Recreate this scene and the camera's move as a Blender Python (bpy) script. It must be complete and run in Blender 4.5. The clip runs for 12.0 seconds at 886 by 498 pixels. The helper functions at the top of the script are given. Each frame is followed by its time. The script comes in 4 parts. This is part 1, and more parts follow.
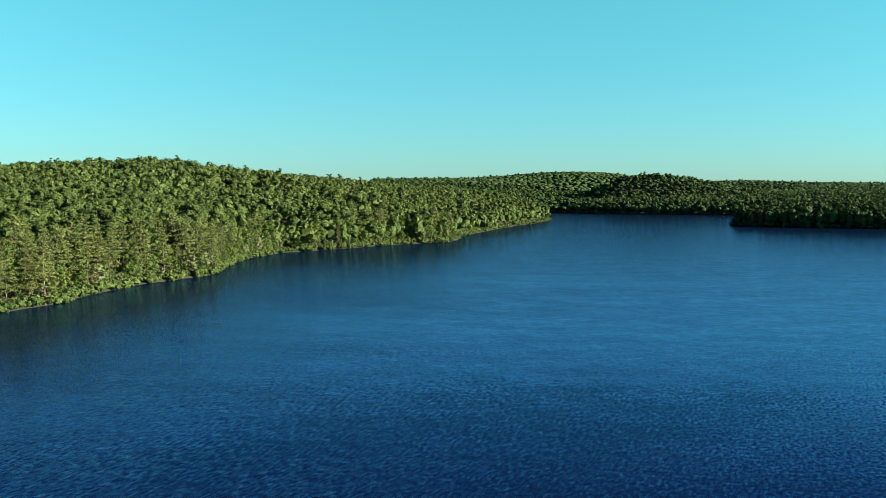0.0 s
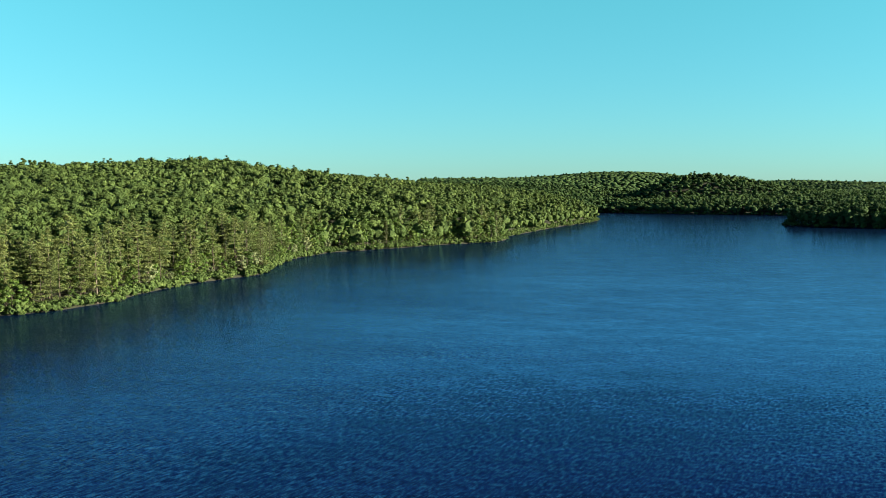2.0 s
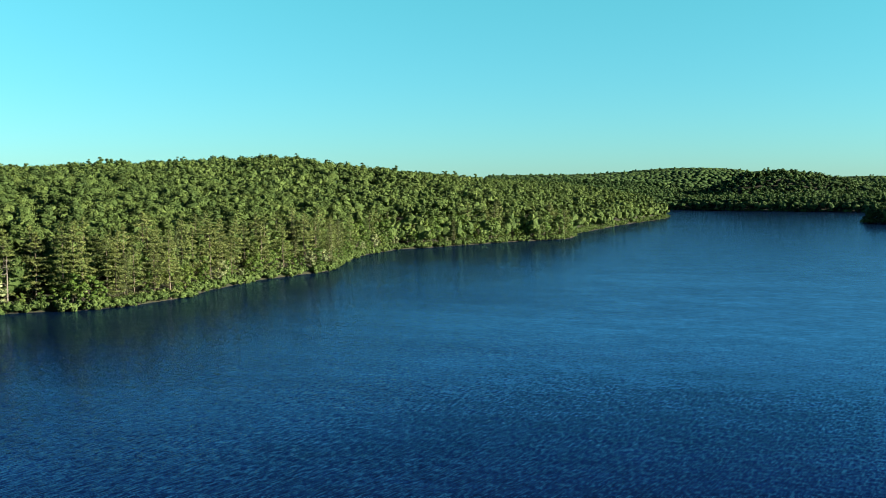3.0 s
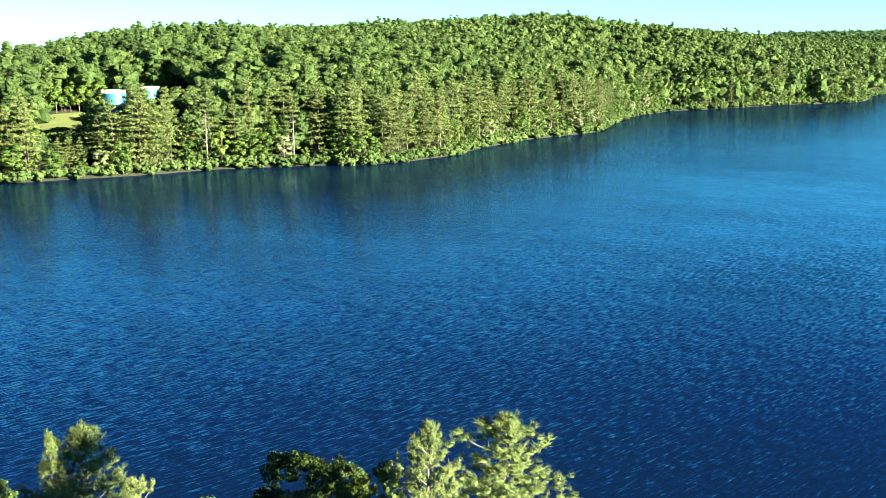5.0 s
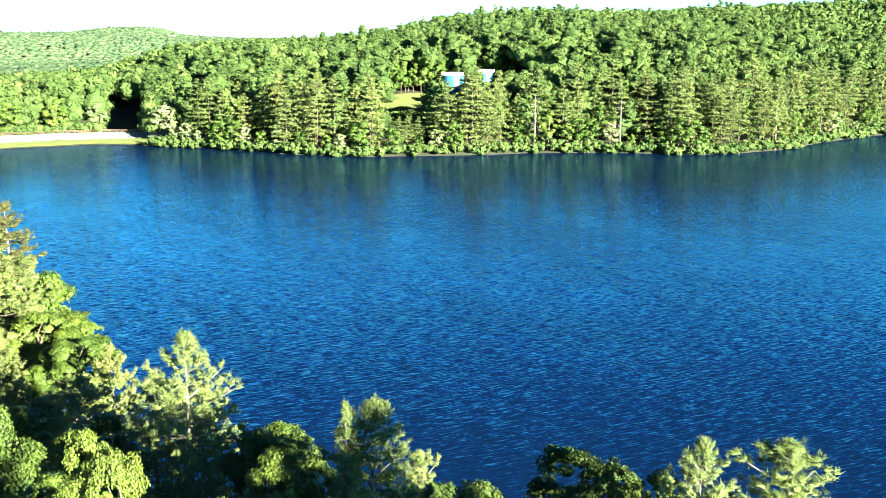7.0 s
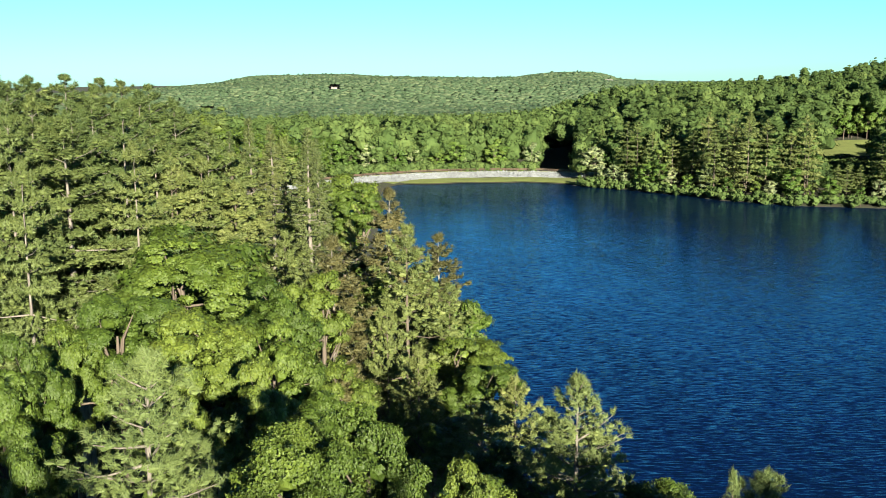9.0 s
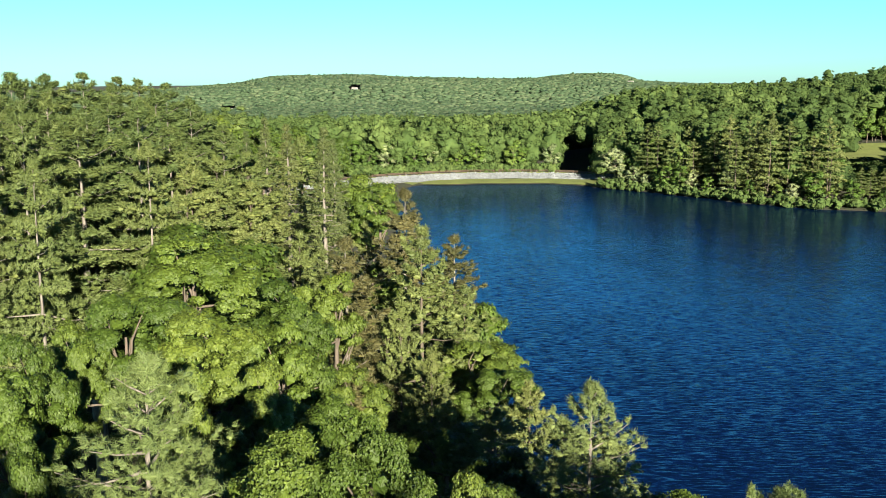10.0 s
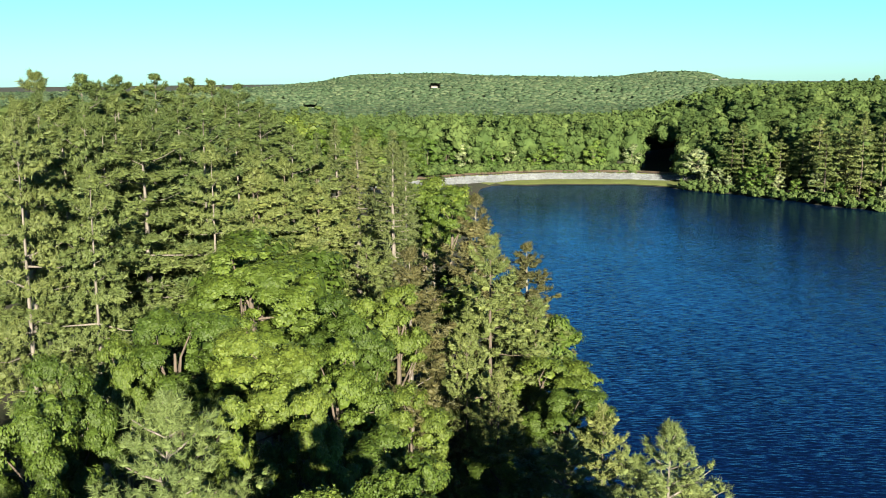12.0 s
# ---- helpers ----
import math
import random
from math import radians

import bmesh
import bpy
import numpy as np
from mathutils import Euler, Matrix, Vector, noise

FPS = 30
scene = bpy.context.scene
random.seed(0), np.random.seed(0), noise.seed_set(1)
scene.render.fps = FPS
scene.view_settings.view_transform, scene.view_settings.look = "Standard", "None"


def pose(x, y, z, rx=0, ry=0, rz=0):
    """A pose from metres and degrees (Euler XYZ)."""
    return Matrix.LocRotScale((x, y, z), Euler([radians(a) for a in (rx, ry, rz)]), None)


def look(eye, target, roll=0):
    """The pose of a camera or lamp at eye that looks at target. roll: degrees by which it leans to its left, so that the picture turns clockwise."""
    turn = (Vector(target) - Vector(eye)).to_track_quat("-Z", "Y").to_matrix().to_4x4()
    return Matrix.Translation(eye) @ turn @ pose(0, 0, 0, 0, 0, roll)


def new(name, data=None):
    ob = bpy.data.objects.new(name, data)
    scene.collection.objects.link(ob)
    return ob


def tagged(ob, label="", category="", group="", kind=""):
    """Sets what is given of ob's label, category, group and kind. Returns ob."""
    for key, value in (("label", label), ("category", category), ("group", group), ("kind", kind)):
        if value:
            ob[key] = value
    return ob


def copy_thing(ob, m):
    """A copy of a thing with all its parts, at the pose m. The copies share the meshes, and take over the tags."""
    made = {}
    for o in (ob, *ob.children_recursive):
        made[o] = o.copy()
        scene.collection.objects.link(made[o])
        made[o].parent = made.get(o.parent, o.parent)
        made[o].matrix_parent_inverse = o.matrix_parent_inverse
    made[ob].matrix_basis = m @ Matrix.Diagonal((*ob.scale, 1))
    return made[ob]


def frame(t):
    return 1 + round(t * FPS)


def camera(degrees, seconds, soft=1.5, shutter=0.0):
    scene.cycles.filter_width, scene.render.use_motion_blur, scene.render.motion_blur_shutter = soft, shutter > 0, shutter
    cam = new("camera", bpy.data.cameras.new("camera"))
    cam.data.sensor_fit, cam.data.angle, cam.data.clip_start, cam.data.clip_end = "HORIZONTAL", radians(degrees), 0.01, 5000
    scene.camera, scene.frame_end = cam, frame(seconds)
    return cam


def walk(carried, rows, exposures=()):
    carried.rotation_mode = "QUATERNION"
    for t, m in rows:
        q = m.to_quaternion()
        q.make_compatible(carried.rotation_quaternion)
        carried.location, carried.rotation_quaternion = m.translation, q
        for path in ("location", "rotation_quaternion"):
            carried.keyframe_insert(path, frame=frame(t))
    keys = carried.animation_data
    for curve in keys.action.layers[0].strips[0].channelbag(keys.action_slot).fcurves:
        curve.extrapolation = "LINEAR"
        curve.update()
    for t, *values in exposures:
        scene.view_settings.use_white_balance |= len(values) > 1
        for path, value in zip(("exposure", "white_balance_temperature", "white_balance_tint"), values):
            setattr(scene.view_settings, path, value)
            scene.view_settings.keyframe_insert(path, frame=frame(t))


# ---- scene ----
cam = camera(48.26, 12.0, soft=0.5)
# seconds, x, y, z, pitch below level, roll, yaw
PATH = [
    (0.0, -0.00, 0.00, 40.00, -3.47, -0.20, 0.00),
    (0.5, -0.05, 0.68, 39.88, -3.46, -0.19, 1.20),
    (1.0, -0.15, 1.35, 39.85, -3.46, -0.22, 1.92),
    (1.5, -0.34, 1.94, 39.87, -3.46, -0.21, 2.21),
    (2.0, -0.64, 2.45, 39.92, -3.46, -0.21, 2.71),
    (2.5, -0.70, 3.03, 39.90, -3.46, -0.25, 4.26),
    (2.7, -0.68, 3.18, 39.89, -3.45, -0.28, 5.11),
    (4.3, -0.35, 4.22, 39.70, -8.04, -0.57, 16.22),
    (4.5, -0.29, 4.46, 39.71, -9.35, -0.59, 18.02),
    (5.0, -0.30, 5.25, 39.73, -11.54, -0.49, 22.12),
    (5.5, -0.19, 5.62, 39.86, -12.33, -0.30, 26.24),
    (6.0, 0.03, 5.76, 40.00, -12.33, -0.12, 30.59),
    (6.5, 0.44, 5.71, 40.20, -12.34, -0.17, 35.54),
    (7.0, 0.87, 5.44, 40.46, -12.35, -0.08, 41.05),
    (7.5, 1.35, 5.01, 40.75, -12.14, 0.13, 47.21),
    (7.7, 1.40, 4.97, 40.78, -11.79, 0.38, 49.68),
    (9.3, 0.62, 6.69, 40.50, -9.68, -0.39, 66.69),
    (9.5, 0.48, 6.79, 40.48, -9.70, -0.30, 66.77),
    (10.0, 0.10, 7.08, 40.48, -9.74, -0.23, 66.64),
    (10.5, -0.41, 7.45, 40.50, -9.80, -0.16, 66.55),
    (11.0, -1.15, 7.91, 40.54, -9.82, -0.17, 66.50),
    (11.5, -2.07, 8.43, 40.63, -9.85, -0.16, 67.59),
    (12.0, -3.08, 9.06, 40.69, -9.80, -0.35, 71.21),
]
# seconds, stops, kelvin, tint
EXPOSURES = [(0.0, 2.02, 6650, 11), (4.3, 2.15, 6650, 10), (4.6, 2.5, 6600, 8), (5.0, 3.15, 6500, 4), (5.5, 3.62, 6400, 3), (7.0, 3.55, 6250, 2),
             (7.7, 3.2, 6250, 4), (9.3, 2.08, 6400, 13), (12.0, 2.06, 6400, 13)]
walk(cam, [(t, pose(x, y, z, 90 + p, -r, h)) for t, x, y, z, p, r, h in PATH], EXPOSURES)

# ---- world and sun ----
SUN_AZ, SUN_EL = radians(97), radians(15)          # azimuth east of the first view's heading
world = bpy.data.worlds.new("sky")
scene.world = world
world.use_nodes = True
wt = world.node_tree
sky = wt.nodes.new("ShaderNodeTexSky")
sky.sky_type, sky.sun_disc = "NISHITA", False
sky.sun_elevation, sky.sun_rotation = SUN_EL, SUN_AZ
sky.altitude, sky.air_density, sky.dust_density, sky.ozone_density = 200, 0.8, 0.2, 2.0
# the air's tint: cyan overhead, paler towards the horizon all round
way = wt.nodes.new("ShaderNodeTexCoord")
up = wt.nodes.new("ShaderNodeSeparateXYZ")
wt.links.new(way.outputs["Generated"], up.inputs[0])
tint = wt.nodes.new("ShaderNodeValToRGB")
stops = [(0.0, (0.38, 0.68, 0.82)), (0.1, (0.39, 0.96, 0.91)), (0.195, (0.42, 1.24, 1.0)), (0.3, (0.08, 0.3, 0.65)), (0.45, (0.024, 0.1, 0.28)), (1.0, (0.01, 0.04, 0.1))]
while len(tint.color_ramp.elements) < len(stops):
    tint.color_ramp.elements.new(0.5)
for stop, (place, colour) in zip(tint.color_ramp.elements, stops):
    stop.position, stop.color = place, (*colour, 1)
wt.links.new(up.outputs["Z"], tint.inputs["Fac"])
tone = wt.nodes.new("ShaderNodeMix")
tone.data_type, tone.blend_type = "RGBA", "MULTIPLY"
tone.inputs["Factor"].default_value = 1.0
wt.links.new(sky.outputs["Color"], tone.inputs["A"])
wt.links.new(tint.outputs["Color"], tone.inputs["B"])
bg = wt.nodes["Background"]
wt.links.new(tone.outputs["Result"], bg.inputs["Color"])
bg.inputs["Strength"].default_value = 0.047

sun_data = bpy.data.lights.new("sun", "SUN")
sun_data.energy, sun_data.angle, sun_data.color = 5.0, radians(0.53), (1.0, 0.9, 0.68)
sun = new("sun", sun_data)
to_sun = Vector((math.sin(SUN_AZ) * math.cos(SUN_EL), math.cos(SUN_AZ) * math.cos(SUN_EL), math.sin(SUN_EL)))
sun.matrix_world = look(to_sun * 500, (0, 0, 0))


# ---- materials ----
def material(name, rough=0.8, metal=0.0):
    m = bpy.data.materials.new(name)
    m.use_nodes = True
    b = m.node_tree.nodes["Principled BSDF"]
    b.inputs["Roughness"].default_value, b.inputs["Metallic"].default_value = rough, metal
    return m, m.node_tree, b


def node(nt, kind, **values):
    n = nt.nodes.new(kind)
    for k, v in values.items():
        n.inputs[k].default_value = v
    return n


def ramp(nt, fac, stops):
    r = nt.nodes.new("ShaderNodeValToRGB")
    e = r.color_ramp.elements
    while len(e) < len(stops):
        e.new(0.5)
    for el, (p, c) in zip(e, stops):
        el.position, el.color = p, (*c, 1)
    nt.links.new(fac, r.inputs["Fac"])
    return r.outputs["Color"]


def mixed(nt, a, b, fac, mode="MIX"):
    m = nt.nodes.new("ShaderNodeMix")
    m.data_type, m.blend_type = "RGBA", mode
    for socket, value in ((m.inputs["A"], a), (m.inputs["B"], b), (m.inputs["Factor"], fac)):
        if isinstance(value, (int, float)):
            socket.default_value = value
        elif isinstance(value, tuple):
            socket.default_value = (*value, 1)
        else:
            nt.links.new(value, socket)
    return m.outputs["Result"]


def maths(nt, op, a, b=0.0):
    m = nt.nodes.new("ShaderNodeMath")
    m.operation = op
    for socket, value in ((m.inputs[0], a), (m.inputs[1], b)):
        if isinstance(value, (int, float)):
            socket.default_value = value
        else:
            nt.links.new(value, socket)
    return m.outputs[0]


def world_place(nt, scale=(1, 1, 1), turn=0.0):
    """The place in metres, turned about the vertical, then scaled."""
    g = nt.nodes.new("ShaderNodeNewGeometry")
    spin = nt.nodes.new("ShaderNodeMapping")
    spin.inputs["Rotation"].default_value = (0, 0, turn)
    grow = nt.nodes.new("ShaderNodeMapping")
    grow.inputs["Scale"].default_value = scale
    nt.links.new(g.outputs["Position"], spin.inputs["Vector"])
    nt.links.new(spin.outputs["Vector"], grow.inputs["Vector"])
    return grow.outputs["Vector"]


def noisy(nt, vector, scale, detail=3.0, rough=0.55):
    n = node(nt, "ShaderNodeTexNoise", Scale=scale, Detail=detail, Roughness=rough)
    nt.links.new(vector, n.inputs["Vector"])
    return n.outputs["Fac"]


def bumped(nt, b, height, strength, distance):
    bp = node(nt, "ShaderNodeBump", Strength=strength, Distance=distance)
    nt.links.new(height, bp.inputs["Height"])
    nt.links.new(bp.outputs["Normal"], b.inputs["Normal"])


def foliage(name, dark, mid, light, per_tree=True, through_light=0.15, grain=3.0, mixed_leaves=0.8):
    """Leaves: a colour for each tree, a shade for each leaf, and some light that shines through."""
    m, nt, b = material(name, 0.5)
    if per_tree:
        pick = nt.nodes.new("ShaderNodeObjectInfo").outputs["Random"]
    else:
        a = nt.nodes.new("ShaderNodeAttribute")
        a.attribute_name = "tree"
        pick = a.outputs["Fac"]
    g = nt.nodes.new("ShaderNodeNewGeometry")
    leaf = g.outputs["Random Per Island"]
    col = ramp(nt, pick, [(0.0, dark), (0.5, mid), (1.0, light)])
    patch = noisy(nt, world_place(nt), 0.35, 2.0)
    col = mixed(nt, col, ramp(nt, patch, [(0.3, (0.72, 0.76, 0.7)), (0.7, (1.25, 1.2, 1.1))]), 0.8, "MULTIPLY")
    col = mixed(nt, col, ramp(nt, leaf, [(0.0, (0.6, 0.66, 0.6)), (0.6, (1.05, 1.05, 1.0)), (1.0, (1.5, 1.4, 1.25))]), mixed_leaves, "MULTIPLY")
    nt.links.new(col, b.inputs["Base Color"])
    b.inputs["Specular IOR Level"].default_value = 0.3 if per_tree else 0.08
    b.inputs["Roughness"].default_value = 0.5 if per_tree else 0.75
    bumped(nt, b, noisy(nt, world_place(nt), grain, 3.0, 0.65), 0.7, 0.8 / grain)
    tr = nt.nodes.new("ShaderNodeBsdfTranslucent")
    nt.links.new(mixed(nt, col, (1.0, 1.15, 0.5), 1.0, "MULTIPLY"), tr.inputs["Color"])
    mx = nt.nodes.new("ShaderNodeMixShader")
    mx.inputs[0].default_value = through_light
    nt.links.new(b.outputs[0], mx.inputs[1])
    nt.links.new(tr.outputs[0], mx.inputs[2])
    nt.links.new(mx.outputs[0], nt.nodes["Material Output"].inputs["Surface"])
    return m


def bark(name, a, c):
    m, nt, b = material(name, 0.9)
    f = noisy(nt, world_place(nt, (6, 6, 1.2)), 1.5, 5)
    nt.links.new(ramp(nt, f, [(0.3, a), (0.7, c)]), b.inputs["Base Color"])
    bumped(nt, b, f, 0.6, 0.05)
    return m


BROADLEAF = foliage("broad leaves", (0.036, 0.064, 0.01), (0.054, 0.09, 0.014), (0.08, 0.115, 0.02), through_light=0.1, grain=7.0)
PALELEAF = foliage("silvery leaves", (0.125, 0.165, 0.085), (0.15, 0.19, 0.1), (0.175, 0.21, 0.115))
NEEDLES = foliage("pine needles", (0.056, 0.086, 0.027), (0.074, 0.104, 0.033), (0.096, 0.122, 0.04), through_light=0.15, mixed_leaves=0.5, grain=9.0)
SHORENEEDLES = foliage("far pine needles", (0.086, 0.118, 0.036), (0.104, 0.136, 0.044), (0.126, 0.154, 0.052), through_light=0.15, mixed_leaves=0.4, grain=3.0)
CLOSENEEDLES = foliage("pale young needles", (0.104, 0.146, 0.05), (0.124, 0.166, 0.058), (0.144, 0.182, 0.066), through_light=0.15, mixed_leaves=0.5, grain=12.0)
FULLNEEDLES = foliage("yellow-green pine needles", (0.086, 0.116, 0.036), (0.102, 0.13, 0.042), (0.12, 0.144, 0.048), through_light=0.15, mixed_leaves=0.5, grain=9.0)
DARKNEEDLES = foliage("spruce needles", (0.056, 0.08, 0.03), (0.07, 0.092, 0.034), (0.084, 0.102, 0.038), through_light=0.15)
RUSTNEEDLES = foliage("rusty needles", (0.06, 0.064, 0.026), (0.071, 0.071, 0.03), (0.082, 0.08, 0.035), through_light=0.15)
# a little haze is put into these colours as extra blue
FARLEAF = foliage("distant leaves", (0.036, 0.062, 0.022), (0.055, 0.09, 0.029), (0.08, 0.118, 0.04), per_tree=False, grain=1.1, mixed_leaves=0.45)
# haze is put into these colours: paler and bluer than nearer leaves
HAZYLEAF = foliage("haze-paled distant leaves", (0.03, 0.056, 0.034), (0.054, 0.09, 0.052), (0.098, 0.13, 0.08), per_tree=False, grain=0.5, mixed_leaves=0.45)
# far leaf colours darkened to stand for the shaded slopes across the lake
SHADEDLEAF = foliage("shade-darkened far leaves", (0.026, 0.056, 0.022), (0.036, 0.07, 0.027), (0.05, 0.088, 0.032), per_tree=False, grain=0.8, mixed_leaves=0.45)
PINEWOOD = foliage("pine wood needles", (0.055, 0.084, 0.028), (0.07, 0.1, 0.034), (0.09, 0.118, 0.042), per_tree=False, grain=2.0, mixed_leaves=0.5)
SHORELEAF = foliage("shore leaves", (0.044, 0.086, 0.016), (0.068, 0.124, 0.022), (0.1, 0.15, 0.032), grain=1.6, mixed_leaves=0.5)
BARK = bark("grey brown bark", (0.05, 0.04, 0.03), (0.11, 0.09, 0.07))
PALEBARK = bark("pale bark", (0.08, 0.072, 0.062), (0.19, 0.172, 0.15))


def ground_material():
    m, nt, b = material("forest floor", 0.95)
    v = world_place(nt)
    soil = ramp(nt, noisy(nt, v, 0.25, 5), [(0.3, (0.02, 0.017, 0.01)), (0.55, (0.02, 0.026, 0.009)), (0.75, (0.024, 0.038, 0.011))])
    stone = ramp(nt, noisy(nt, v, 1.6, 4), [(0.3, (0.02, 0.016, 0.011)), (0.7, (0.06, 0.048, 0.032))])
    z = nt.nodes.new("ShaderNodeSeparateXYZ")
    nt.links.new(v, z.inputs[0])
    edge = maths(nt, "ADD", z.outputs["Z"], maths(nt, "MULTIPLY", noisy(nt, v, 0.15, 3), 0.8))
    low = node(nt, "ShaderNodeMapRange", **{"From Min": 0.4, "From Max": 0.5})
    nt.links.new(edge, low.inputs["Value"])
    nt.links.new(mixed(nt, stone, soil, low.outputs[0]), b.inputs["Base Color"])
    bumped(nt, b, noisy(nt, v, 2.0, 4), 0.6, 0.3)
    return m


def water_material():
    """Deep lake water; wind waves about a metre long tilt the surface across their crests, ripples ride on them."""
    m, nt, b = material("lake water", 1.0)
    b.inputs["Specular IOR Level"].default_value = 0.0
    b.inputs["Base Color"].default_value = (0.0016, 0.0082, 0.028, 1)
    swell = noisy(nt, world_place(nt, (0.42, 3.9, 1), radians(-64)), 1.0, 1.5, 0.45)
    ripple = noisy(nt, world_place(nt, (1.2, 6.6, 1), radians(-57)), 1.0, 2.0, 0.5)
    cross = noisy(nt, world_place(nt, (1.6, 0.9, 1), radians(20)), 1.0, 2.0, 0.5)
    gusts = noisy(nt, world_place(nt, (0.004, 0.02, 1), radians(12)), 1.0, 4.0, 0.6)
    power = node(nt, "ShaderNodeMapRange", **{"From Min": 0.35, "From Max": 0.65, "To Min": 0.6, "To Max": 1.25})
    nt.links.new(gusts, power.inputs["Value"])

    def tilt(f, way, amount):
        part_of = nt.nodes.new("ShaderNodeVectorMath")
        part_of.operation = "SCALE"
        part_of.inputs[0].default_value = way
        lean = maths(nt, "MULTIPLY", maths(nt, "SUBTRACT", f, 0.5), amount)
        nt.links.new(maths(nt, "MULTIPLY", lean, power.outputs[0]), part_of.inputs["Scale"])
        return part_of.outputs[0]

    def both(p, q):
        a = nt.nodes.new("ShaderNodeVectorMath")
        nt.links.new(p, a.inputs[0])
        nt.links.new(q, a.inputs[1])
        return a.outputs[0]

    slope = both(both(tilt(swell, (-0.899, 0.438, 0), 0.58), tilt(ripple, (-0.839, 0.545, 0), 0.42)), tilt(cross, (0.438, 0.899, 0), 0.22))
    face = nt.nodes.new("ShaderNodeNewGeometry")
    level = nt.nodes.new("ShaderNodeVectorMath")
    level.operation = "NORMALIZE"
    nt.links.new(both(face.outputs["Normal"], slope), level.inputs[0])
    sheen = nt.nodes.new("ShaderNodeBsdfGlossy")
    sheen.inputs["Color"].default_value = (0.37, 0.61, 0.98, 1)
    sheen.inputs["Roughness"].default_value = 0.1
    edge = node(nt, "ShaderNodeFresnel", IOR=1.3)
    nt.links.new(level.outputs[0], sheen.inputs["Normal"])
    nt.links.new(level.outputs[0], edge.inputs["Normal"])
    blend = nt.nodes.new("ShaderNodeMixShader")
    breeze = node(nt, "ShaderNodeMapRange", **{"From Min": 0.3, "From Max": 0.7, "To Min": 0.82, "To Max": 1.18})
    nt.links.new(noisy(nt, world_place(nt, (0.05, 0.09, 1), radians(12)), 1.0, 6.0, 0.7), breeze.inputs["Value"])
    chop = node(nt, "ShaderNodeMapRange", **{"From Min": 0.35, "From Max": 0.65, "To Min": 0.84, "To Max": 1.14})
    nt.links.new(noisy(nt, world_place(nt, (0.3, 0.42, 1), radians(-20)), 1.0, 4.0, 0.65), chop.inputs["Value"])
    nt.links.new(maths(nt, "MULTIPLY", maths(nt, "MINIMUM", edge.outputs[0], 0.4), maths(nt, "MULTIPLY", breeze.outputs[0], chop.outputs[0])), blend.inputs[0])
    nt.links.new(b.outputs[0], blend.inputs[1])
    nt.links.new(sheen.outputs[0], blend.inputs[2])
    nt.links.new(blend.outputs[0], nt.nodes["Material Output"].inputs["Surface"])
    return m


def two_tone(name, a, c, scale, rough=0.85, bump=0.4, depth=0.03, metal=0.0):
    m, nt, b = material(name, rough, metal)
    v = world_place(nt)
    f = noisy(nt, v, scale, 5)
    big = noisy(nt, v, scale * 0.12, 3)
    col = mixed(nt, ramp(nt, f, [(0.3, a), (0.7, c)]), ramp(nt, big, [(0.3, (0.8, 0.8, 0.8)), (0.7, (1.15, 1.15, 1.1))]), 1.0, "MULTIPLY")
    nt.links.new(col, b.inputs["Base Color"])
    bumped(nt, b, f, bump, depth)
    return m


GROUND, WATER = ground_material(), water_material()
GRASS = two_tone("mown grass", (0.1, 0.14, 0.03), (0.16, 0.19, 0.05), 1.5)
RIPRAP = two_tone("pale quarry stone", (0.1, 0.11, 0.12), (0.22, 0.245, 0.27), 1.4, bump=1.0, depth=0.4)
ASPHALT = two_tone("worn asphalt", (0.05, 0.05, 0.05), (0.09, 0.085, 0.08), 2.0)
RUSTY = two_tone("weathered brown timber", (0.06, 0.04, 0.03), (0.1, 0.07, 0.05), 3.0)
TANKBLUE = two_tone("light blue tank paint", (0.018, 0.1, 0.2), (0.03, 0.14, 0.26), 0.8, 0.45, 0.05)
WHITE = two_tone("white paint", (0.5, 0.5, 0.49), (0.6, 0.6, 0.59), 1.0, 0.5, 0.05)
ROOFGREY = two_tone("grey shingles", (0.12, 0.12, 0.12), (0.22, 0.21, 0.2), 2.0)
WINDOWDARK = two_tone("dark window glass", (0.02, 0.03, 0.04), (0.03, 0.04, 0.05), 1.0, 0.1, 0.0)


# ---- mesh helpers ----
def mesh_from(name, verts, faces, mat, tint=None, smooth=False):
    """A mesh from arrays: faces all have the same number of corners. tint: one number for each corner point."""
    verts, faces = np.asarray(verts, np.float32), np.asarray(faces, np.int32)
    me = bpy.data.meshes.new(name)
    n, k = faces.shape
    me.vertices.add(len(verts))
    me.vertices.foreach_set("co", verts.ravel())
    me.loops.add(n * k)
    me.loops.foreach_set("vertex_index", faces.ravel())
    me.polygons.add(n)
    me.polygons.foreach_set("loop_start", np.arange(0, n * k, k, dtype=np.int32))
    me.polygons.foreach_set("use_smooth", np.broadcast_to(smooth, n).astype(bool))
    if tint is not None:
        me.attributes.new("tree", "FLOAT", "POINT").data.foreach_set("value", np.asarray(tint, np.float32))
    me.materials.append(mat)
    me.update(calc_edges=True)
    return me


def part(name, me, parent, label=""):
    if isinstance(me, tuple):
        bm, mat = me
        me = bpy.data.meshes.new(name)
        bm.to_mesh(me)
        bm.free()
        me.materials.append(mat)
    ob = new(name, me)
    ob.parent = parent
    return tagged(ob, label)


def unit(v):
    return v / np.maximum(np.linalg.norm(v, axis=-1, keepdims=True), 1e-9)


